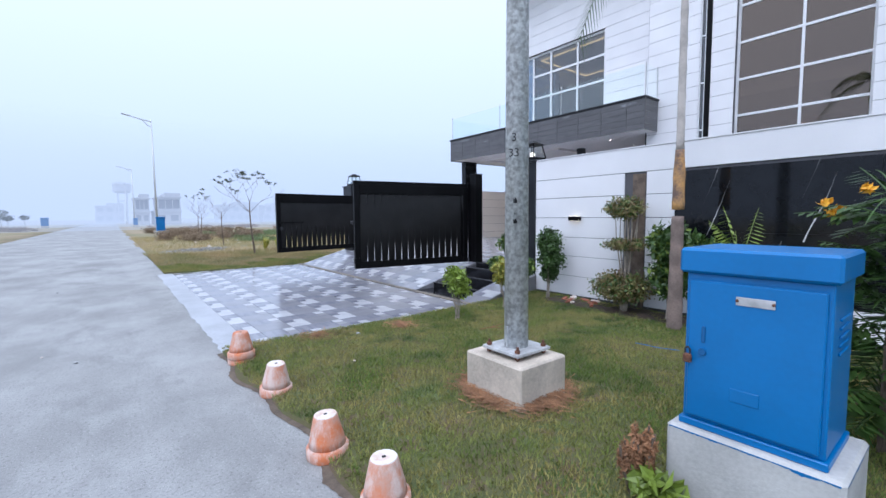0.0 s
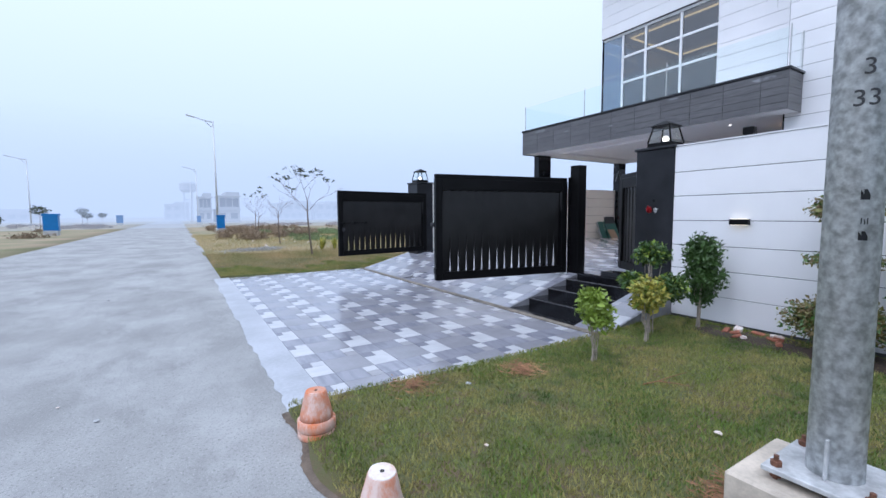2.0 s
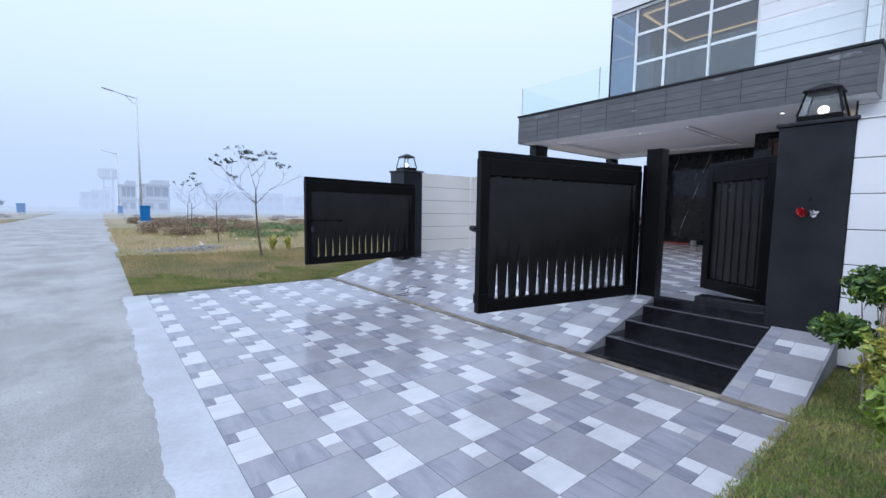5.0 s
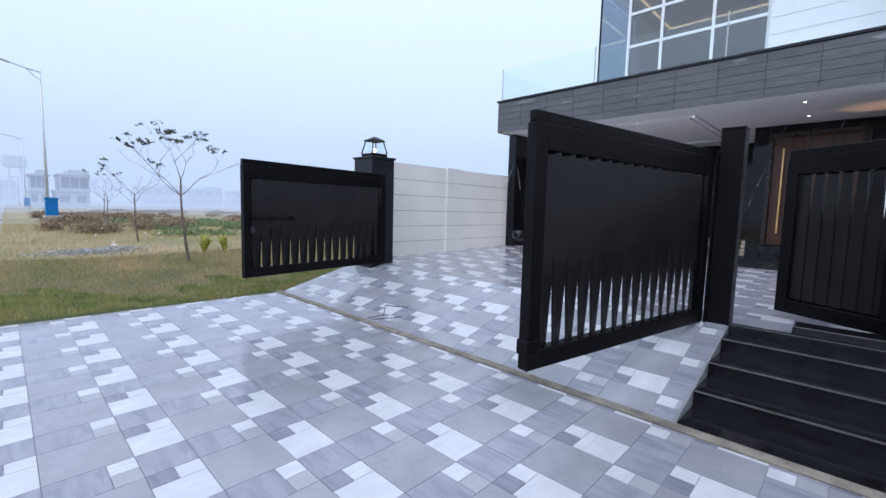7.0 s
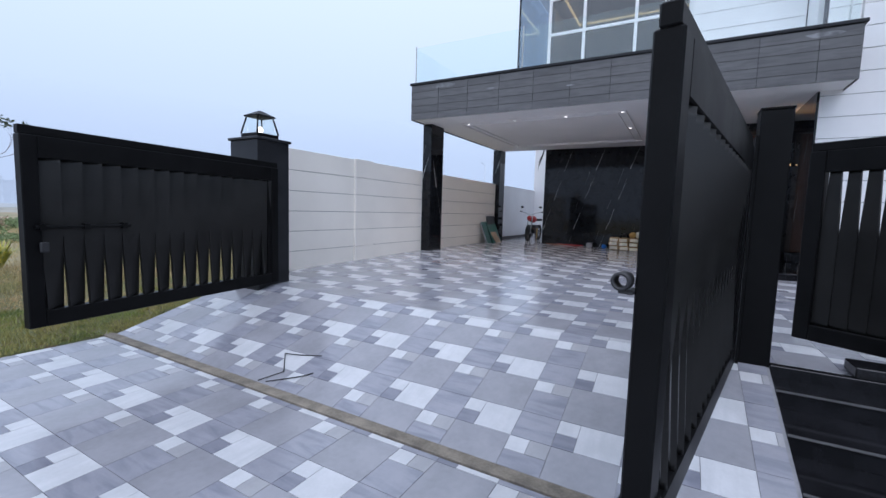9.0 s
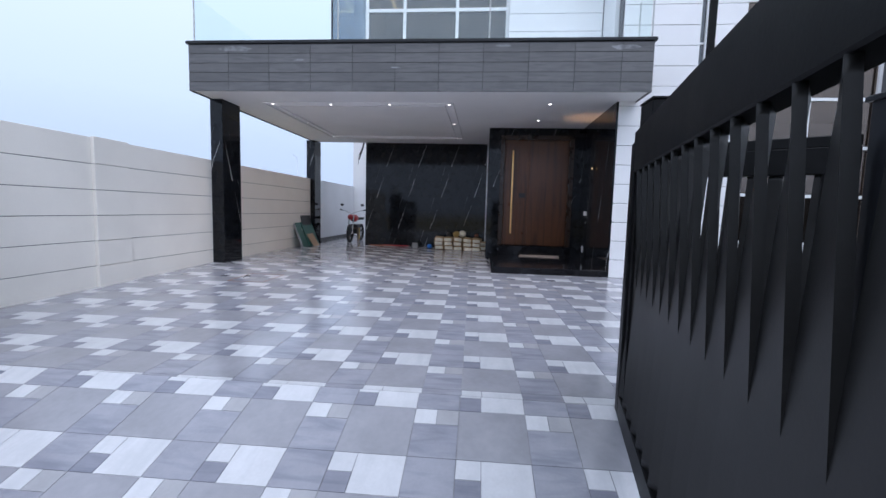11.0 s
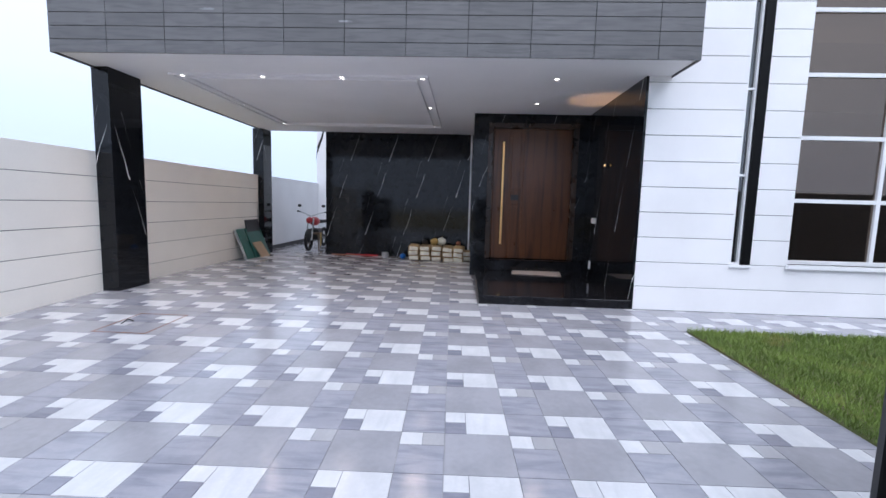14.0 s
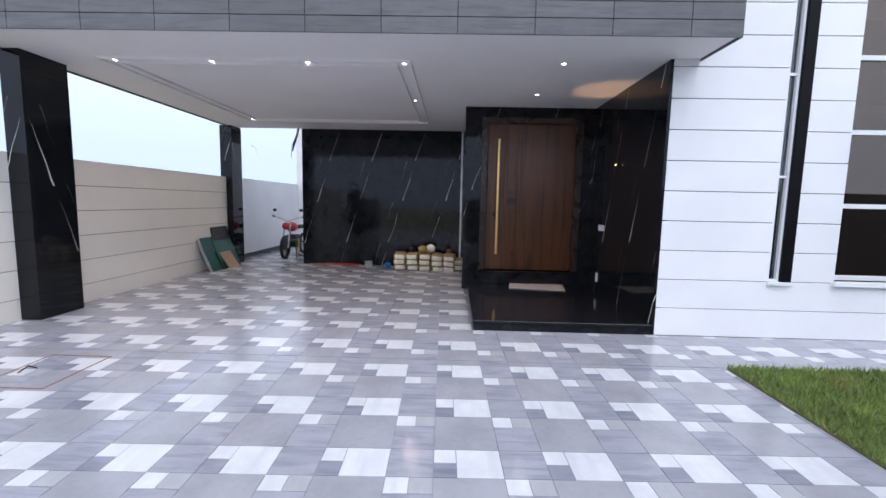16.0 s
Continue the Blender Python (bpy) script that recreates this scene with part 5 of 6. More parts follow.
wl_ = thing("wall_top_lamp", Matrix.Translation((5.93, 5.15, 2.341)), "small black lamp housing on the wall coping", "lamp")
part("housing", B(-0.05, 0.05, -0.055, 0.055, 0.02, 0.11, bevel=0.006), STEEL_B, wl_)
part("foot", B(-0.03, 0.03, -0.03, 0.03, 0.0, 0.0195), STEEL_B, wl_)
# wall sconce, ribbon
sc = thing("wall_light", Matrix.Translation((5.80, 5.14, 1.34)), "black up-and-down wall light, lit", "lamp")
part("housing", B(-0.07, -0.001, -0.10, 0.10, -0.033, 0.033, bevel=0.004), STEEL_B, sc)
for k in range(4):
    for z in (-0.0355, 0.0335):
        part("lens", B(-0.055, -0.02, -0.085 + 0.047 * k, -0.054 + 0.047 * k, z, z + 0.002), SCONCE, sc)
rb = thing("ribbon_rosette", Matrix.Translation((5.78, 6.25, 1.50)), "small crumpled red and silver ribbon on the pillar", "decoration")
crown("ribbon", [(-0.015, 0.03, 0.0, 0.015, 0.035, 0.04)], 26, 0.045, 41, RED, rb, "red ribbon")
crown("ribbon", [(-0.015, -0.07, -0.01, 0.012, 0.03, 0.03)], 10, 0.04, 42, GALV, rb, "silver ribbon")

# ---- car port clutter ----
sw = thing("switch_plate", Matrix.Translation((12.73, 6.651, 1.605)), "white wall switch plate on black marble", "switch")
part("plate", B(-0.11, 0.11, 0, 0.012, -0.045, 0.045, bevel=0.004), PLASTIC_W, sw)
for k in range(3):
    part("rocker", B(-0.085 + 0.06 * k, -0.035 + 0.06 * k, 0.0121, 0.018, -0.03, 0.03, bevel=0.003), PLASTIC_W, sw)
sk = thing("socket_plate", Matrix.Translation((12.81, 6.651, 0.83)), "small white socket plate near the porch floor", "socket")
part("plate", B(-0.035, 0.035, 0, 0.012, -0.07, 0.07, bevel=0.004), PLASTIC_W, sk)
part("insert", B(-0.02, 0.02, 0.0121, 0.016, -0.025, 0.025), PLASTIC_W, sk)
pl = thing("porch_lamp", Matrix.Translation((12.2, 6.652, 2.50)), "small lit wall lamp on the porch marble", "lamp")
part("bracket", B(-0.03, 0.03, 0, 0.03, -0.03, 0.03, bevel=0.004), STEEL_B, pl)
part("bulb", ball(bmesh.new(), (0, 0.045, 0), 0.012, 8), WARM, pl, "", True)
up = bpy.data.lights.new("porch_lamp_beam", "SPOT")
up.energy, up.spot_size, up.spot_blend, up.shadow_soft_size, up.color = 9, radians(62), 0.5, 0.03, (1.0, 0.55, 0.22)
new("porch_lamp_beam", up).matrix_world = look((12.2, 6.76, 2.56), (12.2, 6.82, 3.5))
mt = bmesh.new()
bmesh.ops.create_grid(mt, x_segments=10, y_segments=16, size=0.5)
for q in mt.verts:
    q.co.x, q.co.y, q.co.z = q.co.x * 0.55, q.co.y * 0.86, 0.009 + 0.012 * abs(noise.noise((q.co.x * 7, q.co.y * 7, 2)))
bmesh.ops.solidify(mt, geom=mt.faces[:], thickness=0.006)
solid("door_mat", mt, CLOTH, "crumpled beige cloth door mat", "mat", smooth=True, m=pose(13.02, 7.54, 0.616, 0, 0, -9))


def sack(m, seed, label):
    t = thing("sack", m, label, "sack", "stacked sacks")
    bm = bmesh.new()
    bmesh.ops.create_cube(bm, size=1)
    bmesh.ops.subdivide_edges(bm, edges=bm.edges[:], cuts=3, use_grid_fill=True)
    for q in bm.verts:
        p = q.co.copy()
        e = (1 - abs(p.x * 2) ** 4 * 0.35) * (1 - abs(p.y * 2) ** 4 * 0.35)
        q.co = Vector((p.x * 0.52, p.y * 0.24, p.z * 0.12 * (0.45 + 0.55 * e))) * (1 + 0.05 * noise.noise(p * 3 + Vector((seed, 0, 0))))
    part("bag", bm, SACK_B, t, "brown woven bag", True)
    part("end_panel", B(-0.272, -0.235, -0.105, 0.105, -0.046, 0.046, bevel=0.014), SACK, t, "cream printed sack end", True)
    part("seam", B(0.252, 0.27, -0.09, 0.09, -0.006, 0.006, bevel=0.003), SACK_Y, t)
    return t


rr = random.Random(33)
for j in range(5):
    for k in range(3):
        sack(pose(15.30, 10.02 - j * 0.265 + (0.02 if k % 2 else 0), 0.56 + k * 0.115 - (0.0 if j < 3 else 0.004 * j), rr.uniform(-3, 3) + (6 if j > 2 else 0), rr.uniform(-3, 3), rr.uniform(-5, 5)), j * 3 + k, "cream woven sack in a stack against the marble")
for k in range(2):
    sack(pose(15.42, 8.84, 0.56 + k * 0.115, 0, 0, rr.uniform(-6, 6)), 40 + k, "cream woven sack in a stack against the marble")
for x, y, s, mt_, lb in ((15.3, 9.55, 0.10, SACK_Y, "crumpled yellow bag on the sack stack"), (15.35, 9.38, 0.11, SACK, "open-topped pale bag on the sack stack"), (15.4, 9.78, 0.07, DARK, "small dark bag on the sack stack"), (15.35, 8.98, 0.06, BRICK, "small brown bag on the sack stack")):
    bm = bmesh.new()
    bmesh.ops.create_icosphere(bm, subdivisions=3, radius=s)
    for q in bm.verts:
        q.co *= 1 + 0.25 * noise.noise(q.co * 16 + Vector((x * 7, y * 3, 0)))
        q.co.z *= 0.8
    solid("bundle", bm, mt_, lb, "bag", smooth=True, m=pose(x, y, 0.86 + s * 0.72))
bm = ball(bmesh.new(), (0, 0, 0), 0.075, 14, (1, 1, 0.85))
solid("helmet", bm, mat("blue_plastic", (0.01, 0.12, 0.45), 0.4), "small round blue plastic bowl on the floor", "bowl", m=pose(15.3, 10.30, 0.563), smooth=True)
sh = thing("pot_bowl", Matrix.Translation((15.3, 10.72, 0.50)), "small dull metal cooking pot on the floor", "pot")
part("body", turned(bmesh.new(), ((0.05, 0.0), (0.085, 0.05), (0.08, 0.13), (0.09, 0.14)), 18), GALV, sh, "", True)
solid("red_pipe", tube(bmesh.new(), (15.55, 10.95, 0.525), (15.62, 11.75, 0.525), 0.018, 0.018, 8), RED, "thin red plastic pipe lying at the wall", "pipe", smooth=True)
solid("red_pipe", tube(bmesh.new(), (15.60, 11.2, 0.518), (15.58, 12.1, 0.518), 0.014, 0.014, 8), BRICK, "thin brown plastic pipe lying at the wall", "pipe", smooth=True)


def leaning(name, x0, x1, h, y_foot, material, label, thick=0.025):
    """A board that leans on the side wall, its foot on the paving."""
    a = math.degrees(math.atan2(13.83 - y_foot, h))
    return solid(name, B(x0, x1, 0, thick, 0, h, bevel=0.003), material, label, "board", m=pose(0, y_foot, 0.497, -a, 0, 0), group="boards leaning on the wall")


leaning("dark_board", 14.72, 15.33, 0.86, 13.66, DARK, "dark board leaning on the cream wall")
leaning("green_board", 14.32, 14.62, 0.70, 13.56, GREEN_B, "green painted board leaning on the wall")
leaning("green_board", 14.66, 15.36, 0.71, 13.54, GREEN_B, "large green painted board leaning on the wall")
leaning("brown_board", 14.74, 15.16, 0.57, 13.46, BOARD, "brown fibre board leaning in front of the green boards", 0.012)
leaning("grey_board", 14.23, 14.30, 0.68, 13.56, RUBBLE, "narrow grey board leaning on the wall")


def wheel(t, x, y, rad):
    w = part("wheel", tube(bmesh.new(), (x, y - 0.03, rad), (x, y + 0.03, rad), rad * 0.12, rad * 0.12, 12), GALV, t)
    bm = bmesh.new()
    for k in range(24):
        a, b = 2 * math.pi * k / 24, 2 * math.pi * (k + 1) / 24
        tube(bm, (x + rad * 0.86 * math.cos(a), y, rad + rad * 0.86 * math.sin(a)), (x + rad * 0.86 * math.cos(b), y, rad + rad * 0.86 * math.sin(b)), rad * 0.14, rad * 0.14, 8)
    part("tyre", bm, RUBBER, w, "", True)
    for k in range(8):
        a = math.pi * k / 4
        part("spoke", tube(bmesh.new(), (x, y, rad), (x + rad * 0.78 * math.cos(a), y, rad + rad * 0.78 * math.sin(a)), 0.005, 0.005, 5), DARK, w)


mo = thing("motorcycle", pose(16.95, 12.95, 0.497, 0, 0, 180), "parked red and black motorcycle in the side passage", "motorcycle")
wheel(mo, 0.62, 0, 0.28)
wheel(mo, -0.60, 0, 0.28)
part("frame", bent(bmesh.new(), [(-0.60, 0.06, 0.28), (-0.15, 0.06, 0.42), (0.25, 0.04, 0.42), (0.42, 0, 0.80)], [0.022] * 4), DARK, mo)
part("fork", bent(bmesh.new(), [(0.62, 0.07, 0.28), (0.44, 0.07, 0.85)], [0.02, 0.02]), GALV, mo)
part("fork", bent(bmesh.new(), [(0.62, -0.07, 0.28), (0.44, -0.07, 0.85)], [0.02, 0.02]), GALV, mo)
part("fuel_tank", ball(bmesh.new(), (0.16, 0, 0.76), 0.15, 14, (1.5, 0.85, 0.8)), RED, mo, "red fuel tank", True)
part("seat", B(-0.62, -0.02, -0.12, 0.12, 0.70, 0.78, bevel=0.03), RUBBER, mo, "black padded seat")
part("engine", B(-0.10, 0.26, -0.13, 0.13, 0.26, 0.56, bevel=0.03), DARK, mo)
part("exhaust", bent(bmesh.new(), [(0.2, -0.14, 0.36), (0.1, -0.16, 0.24), (-0.75, -0.17, 0.30)], [0.02, 0.03, 0.045]), GALV, mo)
part("headlight", ball(bmesh.new(), (0.56, 0, 0.80), 0.09, 12, (0.8, 1, 1)), RED, mo, "red headlight shell", True)
part("mudguard", ball(bmesh.new(), (0.62, 0, 0.40), 0.2, 12, (1.2, 0.35, 0.9)), DARK, mo, "", True)
bars = part("handlebar", bent(bmesh.new(), [(0.32, 0.36, 1.02), (0.40, 0.20, 0.98), (0.44, 0, 0.90), (0.40, -0.20, 0.98), (0.32, -0.36, 1.02)], [0.014] * 5), GALV, mo)
for y in (0.36, -0.36):
    part("grip", tube(bmesh.new(), (0.33, y * 0.9, 1.01), (0.28, y * 1.2, 1.03), 0.02, 0.02), RUBBER, bars)
    part("mirror", ball(bmesh.new(), (0.40, y * 0.9, 1.18), 0.055, 10, (0.3, 1, 0.7)), DARK, bars, "", True)
ch = thing("stool", pose(16.72, 12.95, 0.497, 0, 0, 10), "small dark wooden stool beside the motorcycle", "stool")
part("seat", B(-0.17, 0.17, -0.17, 0.17, 0.42, 0.46, bevel=0.008), BARK, ch)
for sx in (-1, 1):
    for sy in (-1, 1):
        part("leg", tube(bmesh.new(), (sx * 0.16, sy * 0.16, 0), (sx * 0.13, sy * 0.13, 0.42), 0.018, 0.018, 6), BARK, ch)
part("cloth", B(-0.10, 0.13, -0.185, -0.172, 0.10, 0.455, bevel=0.004), SACK_Y, ch, "folded yellowish cloth")
cb = thing("hanging_cable", Matrix.Translation((15.62, 12.32, 3.46)), "loose black cable hanging from the soffit corner", "cable")
part("strand", bent(bmesh.new(), [(0, 0, 0.02), (0, 0.04, -0.15), (-0.02, 0.10, -0.32), (0, 0.14, -0.48)], [0.022, 0.02, 0.024, 0.008], 6), RUBBER, cb)
part("strand", bent(bmesh.new(), [(0, 0.02, -0.05), (0.02, 0.16, -0.35), (0, 0.17, -0.62)], [0.006, 0.006, 0.005], 5), RUBBER, cb)
cv = thing("manhole_cover", Matrix.Translation((9.23, 11.98, 0.0)), "tiled access cover with thin metal frame", "cover")
for a in ((0, 0.66, 0, 0.012), (0, 0.66, 0.54, 0.552), (0, 0.012, 0.012, 0.54), (0.648, 0.66, 0.012, 0.54)):
    bm = box(bmesh.new(), *a, 0.0, 0.003)
    for q in bm.verts:
        q.co.z += float(floor_z(9.23 + q.co.x))
    part("frame_bar", bm, RUST, cv)
part("lifting_hook", bent(bmesh.new(), [(0.25, 0.45, 0.483), (0.31, 0.42, 0.52), (0.36, 0.40, 0.484)], [0.006] * 3, 6), RUBBER, cv)
for pts in ([(4.44, 11.32, 0.022), (4.62, 11.22, 0.06), (4.82, 11.44, 0.12), (4.86, 11.28, 0.125), (4.92, 11.08, 0.14)],
            [(4.46, 11.25, 0.02), (4.62, 11.02, 0.06), (4.70, 10.95, 0.08)]):
    solid("wire", bent(bmesh.new(), pts, [0.0045] * len(pts), 6), RUBBER, "loose bent black wire on the ramp", "wire", smooth=True)

# ---- beyond the driveway ----
def young_tree(m, label, seed, height, leafy, material=LEAF_D, lean=0.15, forks=4):
    """Tapered leaning trunk, forked limbs, sparse leaf clumps at the tips."""
    t = thing("tree", m, label, "tree", "young roadside trees")
    rr = random.Random(seed)
    trunk = [Vector((lean * height * 0.25 * math.sin(q * 2), 0.02 * math.sin(q * 5), q * height * 0.58)) for q in [k / 5 for k in range(6)]]
    part("trunk", bent(bmesh.new(), trunk, [0.030 * height / 3.3 * (1.2 - 0.13 * k) for k in range(6)], 8), BARK, t)
    limbs, tips = bmesh.new(), []

    def grow(p, d, ln, rad, depth):
        q = p
        for k in range(3):
            e = q + d * ln / 3
            tube(limbs, q, e, rad * (1 - 0.2 * k), rad * (0.8 - 0.2 * k), 5)
            q, d = e, (d + Vector((rr.uniform(-0.2, 0.2), rr.uniform(-0.2, 0.2), rr.uniform(-0.05, 0.12)))).normalized()
        if depth == 0:
            tips.append(q)
            return
        for k in range(2):
            grow(q, (d + Vector((rr.uniform(-0.7, 0.7), rr.uniform(-0.7, 0.7), rr.uniform(-0.1, 0.35)))).normalized(), ln * rr.uniform(0.6, 0.85), rad * 0.62, depth - 1)

    for k in range(5):
        a = 2 * math.pi * k / 5 + rr.uniform(-0.4, 0.4)
        base = trunk[-1] if k % 2 else trunk[-2]
        grow(base, Vector((math.cos(a) * 1.0, math.sin(a) * 1.0, 0.85)).normalized(), height * 0.17, 0.011 * height / 3.3, forks)
    part("branchwork", limbs, BARK, t)
    top = sorted(tips, key=lambda p: -p.z)[: max(3, int(len(tips) * leafy))]
    blobs = [(p.x, p.y, p.z, 0.10, 0.10, 0.05) for p in top]
    if blobs:
        crown("crown", blobs, int(7 * len(blobs)), 0.05, seed, material, t, "sparse dull green leaf clumps", 0.1, 1.3)
    return t


young_tree(pose(4.28, 18.4, 0.0, 0, 0, 180), "young leaning tree with sparse leaves at branch tips", 51, 3.45, 0.8)
young_tree(pose(4.45, 25.0, 0.0, 0, 0, 150), "thin nearly bare young roadside tree", 52, 2.9, 0.25, lean=0.1)
young_tree(pose(4.6, 33.0, 0.0, 0, 0, 40), "thin nearly bare young roadside tree", 53, 2.9, 0.15)
young_tree(pose(5.2, 38.0, 0.0, 0, 0, 90), "thin nearly bare young roadside tree", 54, 3.0, 0.15)
for k, (x, y, h) in enumerate(((-9.2, 38, 1.8), (-12, 62, 3.0), (-10, 75, 2.2), (-12, 85, 3.2), (-10.5, 92, 2.4), (-22, 75, 3.0), (-30, 90, 3.4))):
    t = young_tree(pose(x, y, 0.0, 0, 0, 77 * k), "small leafy tree on the opposite verge", 60 + k, h, 1.0, LEAF_D, 0.05, 2)
    crown("crown", [(0, 0, h * 0.72, h * 0.26, h * 0.26, h * 0.16)], 420, 0.12, 160 + k, LEAF_D, t)
for k, (x, y) in enumerate(((5.25, 20.6), (5.75, 20.4))):
    t = thing("spiky_plant", Matrix.Translation((x, y, 0.0)), "yellow-green striped sword-leaved plant", "plant", "striped plants")
    rr = random.Random(70 + k)
    v, f = [], []
    for j in range(26):
        a, ln, out = rr.uniform(0, 6.28), rr.uniform(0.35, 0.62), rr.uniform(0.05, 0.35)
        c, s = math.cos(a), math.sin(a)
        b = len(v)
        v += [(0.02 * c - 0.02 * s, 0.02 * s + 0.02 * c, 0), (0.02 * c + 0.02 * s, 0.02 * s - 0.02 * c, 0), (out * 0.6 * c + 0.025 * s, out * 0.6 * s - 0.025 * c, ln * 0.7), (out * 0.6 * c - 0.025 * s, out * 0.6 * s + 0.025 * c, ln * 0.7), (out * c, out * s, ln)]
        f += [(b, b + 1, b + 2, b + 3), (b + 3, b + 2, b + 4)]
    part("foliage", raw_mesh("foliage", v, f, LEAF_Y), LEAF_Y, t)


def scrub(name, centres, size, count, seed, material, label):
    v, f = leaves(name, centres, count, size, seed, 0.1, 1.6)
    return solid(name, raw_mesh(name, v, f, material), material, label, "scrub", "stuff")


r = np.random.default_rng(3)
DRYLEAF = mat("dry_scrub", (0.27, 0.20, 0.13), 0.9, vary=0.35, scale=3, bump=0, per=0.35)
GREENSCRUB = mat("green_scrub", (0.19, 0.25, 0.11), 0.9, vary=0.3, scale=2, bump=0, per=0.3)
scrub("scrub", [(x, y, 0.2, rx, rx, 0.35) for x, y, rx in zip(r.uniform(2.6, 9, 40), r.uniform(29, 52, 40), r.uniform(0.3, 0.8, 40))], 0.055, 42000, 5, DRYLEAF, "dry brown roadside scrub")
scrub("scrub", [(x, y, 0.1, rx, rx, 0.22) for x, y, rx in zip(r.uniform(6, 22, 50), r.uniform(27, 44, 50), r.uniform(0.5, 1.4, 50))], 0.06, 42000, 6, GREENSCRUB, "pale green weeds in the open plot")
scrub("scrub", [(x, y, 0.1, rx, rx, 0.25) for x, y, rx in zip(r.uniform(4, 60, 120), r.uniform(40, 88, 120), r.uniform(0.8, 2.2, 120))], 0.10, 50000, 7, DRYLEAF, "dry brown field scrub")
scrub("scrub", [(x, y, 0.1, rx, rx, 0.3) for x, y, rx in zip(r.uniform(-40, -7.5, 110), r.uniform(20, 95, 110), r.uniform(0.6, 1.6, 110))], 0.09, 45000, 8, DRYLEAF, "dry grey-brown scrub across the street")
v, f = leaves("x", [(2.7, 21.8, 0.03, 1.3, 0.8, 0.10), (3.5, 22.5, 0.03, 0.8, 0.6, 0.09)], 2600, 0.05, 9, 0.0)
solid("rubble_heap", raw_mesh("rubble_heap", v, f, RUBBLE), RUBBLE, "low heap of grey broken rubble on the verge", "rubble", "stuff")
for k in range(9):
    rr = random.Random(300 + k)
    bm = bmesh.new()
    bmesh.ops.create_icosphere(bm, subdivisions=1, radius=rr.uniform(0.06, 0.14))
    for q in bm.verts:
        q.co *= rr.uniform(0.6, 1.2)
        q.co.z *= 0.5
    solid("stone", bm, LIME, "pale stone lying on the rough verge", "stone", m=pose(rr.uniform(3.5, 6.5), rr.uniform(22, 30), 0.03), group="verge stones")
for y in (48, 95, 140):
    solid("pole_footing", B(3.0, 3.6, y - 0.3, y + 0.3, -0.05, 0.34, bevel=0.012), CONC, "square concrete lamp footing on the verge", "footing")
    street_pole(Matrix.Translation((3.3, y, 0.341)), "galvanised street lamp with curved arm over the road", 9.9, True, 0.10)
    if y < 130:
        solid("plinth", B(3.0, 3.9, y - 3.3, y - 2.6, -0.05, 0.38), PLINTH, "pale concrete plinth on the verge", "plinth")
        c = cabinet(pose(3.02, y - 3.25, 0.42), "blue steel utility cabinet on the far verge", False)
        c.scale = (1.55, 1.1, 1.4)
for x, y in ((-8.9, 47.5), (-9.0, 95)):
    solid("plinth", B(x, x + 0.9, y - 0.05, y + 0.7, -0.05, 0.38), PLINTH, "pale concrete plinth across the street", "plinth")
    c = cabinet(pose(x + 0.02, y, 0.42), "blue steel utility cabinet across the street", False)
    c.scale = (2.3, 1.2, 1.6)
for x, y in ((-17, 82), (95, 50)):
    solid("pole_footing", B(x - 0.3, x + 0.3, y - 0.3, y + 0.3, -0.1, 0.34), CONC, "square concrete lamp footing in the field", "footing")
    street_pole(Matrix.Translation((x, y, 0.341)), "distant galvanised street lamp", 9.0 if y > 60 else 12.0, True, 0.10)


# ---- far buildings ----
def far_house(x, y, w, d, storeys, label, seed, bay=2.6, h=3.2, glazed=False):
    b = thing("house", Matrix.Translation((x, y, -0.06)), label, "house", "distant houses")
    rr = random.Random(seed)
    for s in range(storeys):
        inset = 0.0 if s == 0 else rr.uniform(0, 0.12) * w
        part("wall", B(inset, w, 0, d, s * h, (s + 1) * h - 0.3), FARWALL, b)
        part("slab", B(inset - 0.3, w + 0.3, -0.4, d + 0.2, (s + 1) * h - 0.2995, (s + 1) * h), FARWALL, b)
        if glazed and s:
            wide = part("window", B(inset + 0.2, w - 0.2, -0.05, 0.0, s * h + 0.5, s * h + 2.75), FARGLASS, b, "wide dark upper glazing")
            for q in range(4):
                xq = inset + 0.2 + (w - inset - 0.4) * q / 3
                part("mullion", B(xq - 0.06, xq + 0.06, -0.09, -0.051, s * h + 0.5, s * h + 2.75), FARWALL, wide)
            continue
        n = max(2, int((w - inset) / bay))
        for k in range(n):
            x0 = inset + (k + 0.2) * (w - inset) / n
            win = part("window", B(x0, x0 + 0.6 * (w - inset) / n, -0.03, 0.0, s * h + 0.9, s * h + 2.4), FARDARK, b)
            part("frame", B(x0 - 0.06, x0 + 0.6 * (w - inset) / n + 0.06, -0.06, -0.031, s * h + 2.401, s * h + 2.5), FARWALL, win)
    part("parapet", B(0.4 * w, w, 0, d, storeys * h + 0.0005, storeys * h + 0.9), FARWALL, b)
    return b


far_house(4.6, 128, 3.0, 10, 2, "grey two-storey house in the haze", 1, 1.5, 3.3, True)
far_house(8.6, 128, 5.6, 12, 2, "white two-storey house with wide dark upper glazing", 2, 2.8, 3.5, True)
far_house(-4.5, 200, 8.5, 12, 2, "hazy pale house at the end of the street", 3)
far_house(31, 170, 13, 12, 2, "hazy pale house beyond the field", 4)
far_house(46, 172, 10, 12, 2, "hazy pale house beyond the field", 5)
far_house(62, 180, 14, 12, 2, "hazy pale house beyond the field", 6)
far_house(-60, 190, 22, 12, 1, "hazy low pale building across the street", 7)
tw = thing("water_tower", Matrix.Translation((3.4, 180, -0.06)) @ Matrix.Diagonal((0.8, 0.8, 0.92, 1)), "hazy overhead water tank on concrete legs", "water tower")
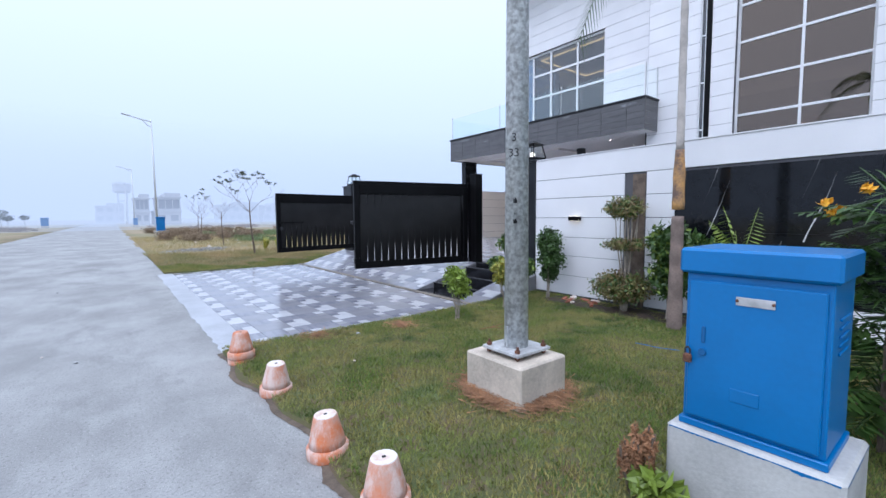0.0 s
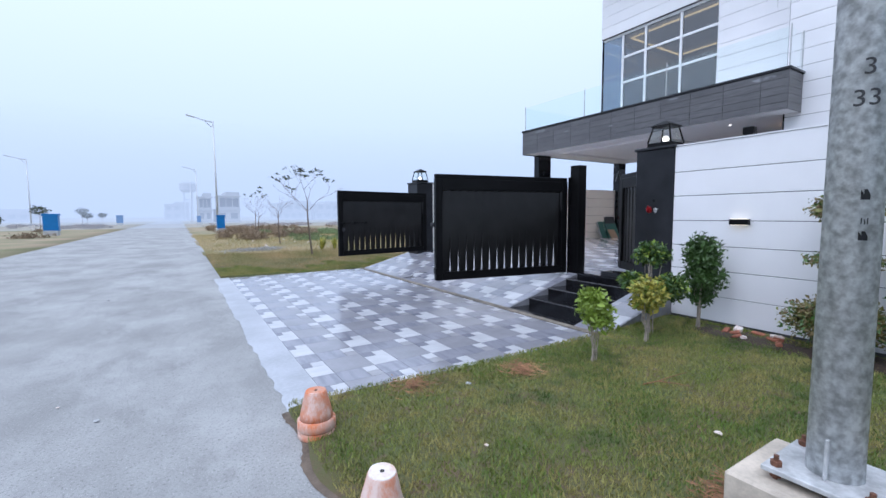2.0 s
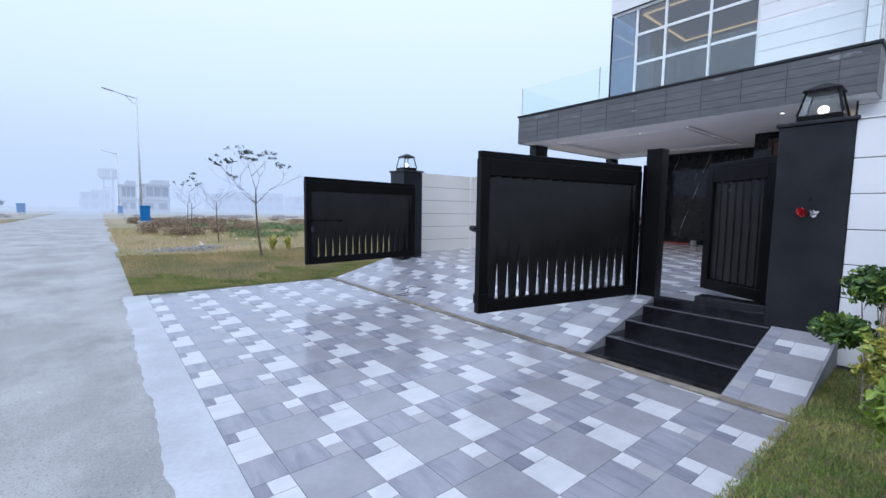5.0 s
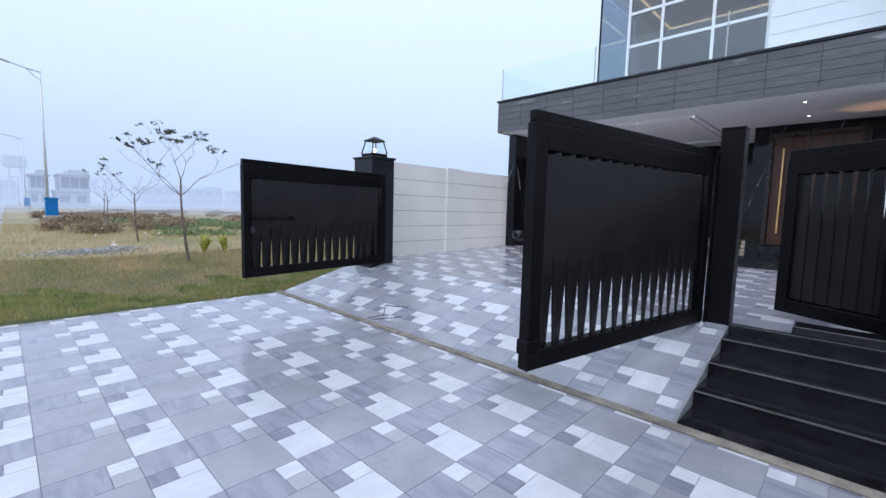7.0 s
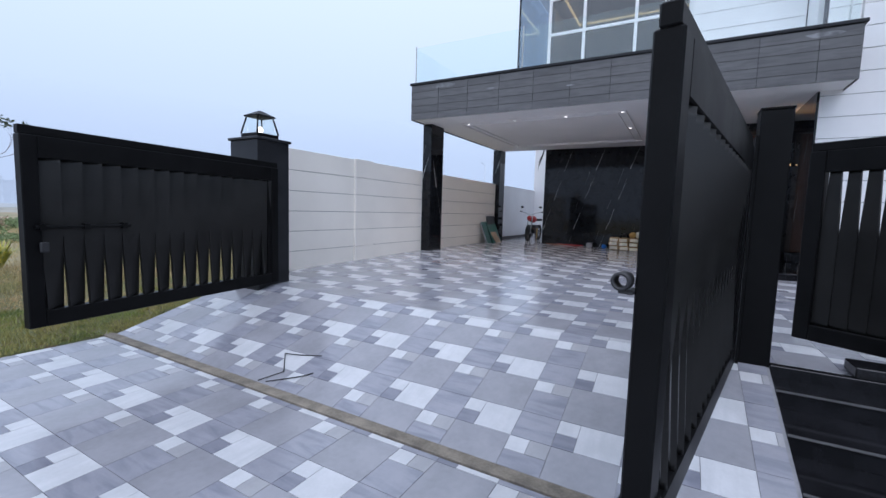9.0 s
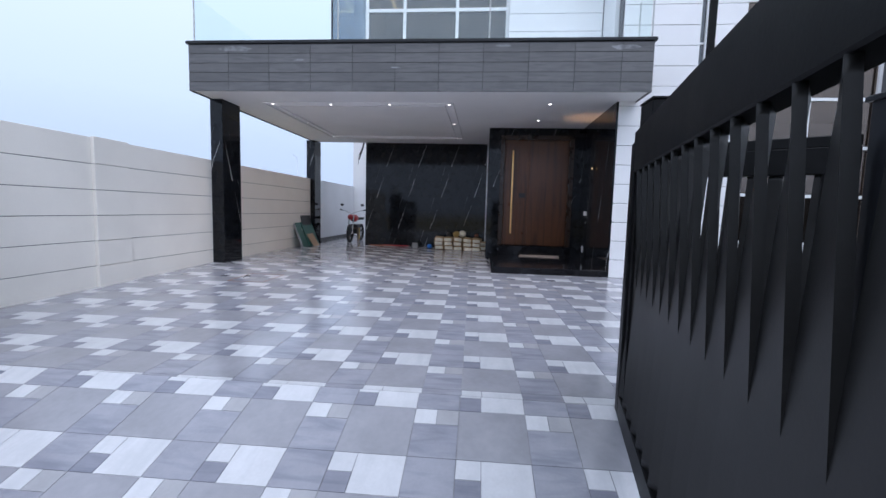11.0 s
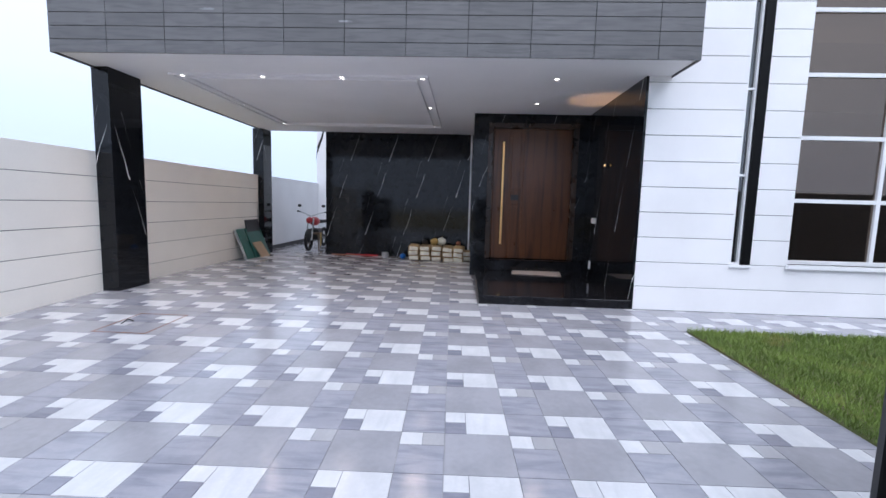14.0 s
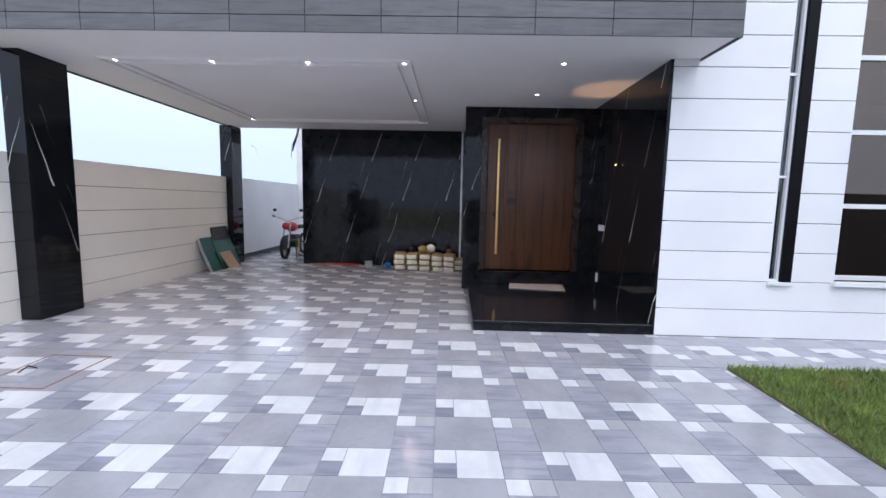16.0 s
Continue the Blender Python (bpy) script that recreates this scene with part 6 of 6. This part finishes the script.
for sx in (-1, 1):
    for sy in (-1, 1):
        part("leg", tube(bmesh.new(), (sx * 1.6, sy * 1.6, 0), (sx * 1.5, sy * 1.5, 11), 0.3, 0.3, 8), FARWALL, tw)
for z in (4, 8):
    part("brace", B(-1.8, 1.8, -1.8, 1.8, z, z + 0.3), FARWALL, tw)
part("tank", turned(bmesh.new(), ((2.4, 11.001), (3.2, 11.8), (3.2, 14.2), (2.6, 14.8), (0.4, 15.2)), 20), FARWALL, tw)


# glowing see-through shells that stand in for pale haze far over the fields
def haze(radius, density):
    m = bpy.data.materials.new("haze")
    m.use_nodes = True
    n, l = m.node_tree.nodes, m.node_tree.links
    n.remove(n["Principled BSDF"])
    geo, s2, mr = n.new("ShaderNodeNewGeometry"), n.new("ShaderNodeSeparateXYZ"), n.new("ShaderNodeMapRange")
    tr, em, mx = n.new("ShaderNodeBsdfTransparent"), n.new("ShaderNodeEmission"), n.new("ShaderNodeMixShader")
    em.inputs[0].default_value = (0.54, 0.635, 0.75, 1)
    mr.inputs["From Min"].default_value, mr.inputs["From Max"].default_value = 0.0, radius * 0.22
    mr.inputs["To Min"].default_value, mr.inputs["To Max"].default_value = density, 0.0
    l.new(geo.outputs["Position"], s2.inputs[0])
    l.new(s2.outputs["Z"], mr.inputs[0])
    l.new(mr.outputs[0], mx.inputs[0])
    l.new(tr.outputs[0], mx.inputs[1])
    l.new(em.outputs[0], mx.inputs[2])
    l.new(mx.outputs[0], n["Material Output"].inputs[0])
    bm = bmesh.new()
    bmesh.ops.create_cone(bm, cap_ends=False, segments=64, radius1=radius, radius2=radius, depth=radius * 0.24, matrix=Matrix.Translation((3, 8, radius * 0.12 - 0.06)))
    ob = solid("haze_shell", bm, m, "glowing see-through shell standing in for distant haze", "haze", "structure")
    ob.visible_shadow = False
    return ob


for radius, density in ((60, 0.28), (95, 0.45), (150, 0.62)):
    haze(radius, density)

# ---- paving, piece by piece ----
KINDS = {"grey": TILE_GREY, "white": TILE_WHITE, "dark": TILE_DARK, "light": TILE_LIGHT, "streak": TILE_STREAK}
# one repeat: how far into the court, how far to the right, and the stone
REPEAT = ((0, 1, 0, 1, "dark"), (1, 2, 0, 1, "white"), (0, 2, 1, 3, "white"), (2, 5, 0, 3, "grey"), (4, 5, 3, 4, "white"), (4, 5, 4, 5, "light"), (2, 4, 3, 5, "streak"), (0, 2, 3, 5, "streak"))
# each zone: its rectangle, then the repeat's corner, its two pitches and its small turn
DRIVE, RAMP, COURT = (2.993, 9.096, 0.6453, 0.6484, 0.006), (4.688, 9.183, 0.587, 0.6528, 0.0118), (8.387, 8.601, 0.6387, 0.6443, 0.0234)
ZONES = ((1.12, 4.325, 5.95, 13.73, *DRIVE), (4.445, 5.998, 7.72, 13.73, *RAMP), (4.445, 5.78, 5.95, 6.42, *RAMP), (6.002, 10.02, 6.41, 13.83, *COURT), (10.035, 10.945, 2.0, 13.83, *COURT), (10.95, 15.69, 8.67, 13.83, *COURT), (15.70, 20, 12.3, 13.93, *COURT))
joined = {k: ([], []) for k in KINDS}
shared = {}
count = 0
GAP = 0.002


def tilt(x):
    return math.atan2(0.42, 1.57) if 4.43 <= x < 6.0 else math.atan2(0.08, 4.9) if 6.0 <= x < 10.9 else 0.0


for zx0, zx1, zy0, zy1, OX, cy, CX, CY, turn in ZONES:
    OY, SX, SY = cy + 0.6 * CY, CX / 5, CY / 5

    def laid(x, y):
        """Turns the pattern about its corner and trims it to the zone."""
        return min(max(x - turn * (y - cy), zx0), zx1), min(max(y + turn * (x - OX), zy0), zy1)

    for i in range(int((zx0 - OX) // CX) - 1, int((zx1 - OX) // CX) + 2):
        for j in range(int((OY - zy1) // CY) - 1, int((OY - zy0) // CY) + 2):
            for a0, a1, b0, b1, kind in REPEAT:
                fx0, fx1 = OX + i * CX + a0 * SX, OX + i * CX + a1 * SX
                fy1, fy0 = OY - j * CY - b0 * SY, OY - j * CY - b1 * SY
                ring = [laid(x, y) for x, y in ((fx0 + GAP, fy0 + GAP), (fx1 - GAP, fy0 + GAP), (fx1 - GAP, fy1 - GAP), (fx0 + GAP, fy1 - GAP))]
                wide, deep = max(p[0] for p in ring) - min(p[0] for p in ring), max(p[1] for p in ring) - min(p[1] for p in ring)
                if wide < 0.012 or deep < 0.012:
                    continue
                xm, ym = (fx0 + fx1) / 2, (fy0 + fy1) / 2
                xm, ym = xm - turn * (ym - cy), ym + turn * (xm - OX)
                if count < 300 and 6.12 < xm < 8.75 and 7.0 < ym < 11.2 and min(p[0] for p in ring) > 6.01:
                    key = (a1 - a0, b1 - b0, kind)
                    if key not in shared:
                        shared[key] = mesh_of(B(-(fx1 - fx0) / 2 + GAP, (fx1 - fx0) / 2 - GAP, -(fy1 - fy0) / 2 + GAP, (fy1 - fy0) / 2 - GAP, -0.012, 0.0), "tile", KINDS[kind])
                    part("tile", shared[key], KINDS[kind], court, m=Matrix.Translation((xm, ym, float(floor_z(xm)))) @ Matrix.Rotation(-tilt(xm), 4, "Y") @ Matrix.Rotation(turn, 4, "Z"))
                    count += 1
                    continue
                v, f = joined[kind]
                b = len(v)
                for z in (-0.012, 0.0):
                    v += [(x, y, float(floor_z(x)) + z) for x, y in ring]
                f += [(b + 4, b + 5, b + 6, b + 7)] + [(b + k, b + (k + 1) % 4, b + 4 + (k + 1) % 4, b + 4 + k) for k in range(4)]
for kind, (v, f) in joined.items():
    ob = part("tiles", raw_mesh("tiles", v, f, KINDS[kind]), KINDS[kind], court)
    ob["kind"] = "stuff"
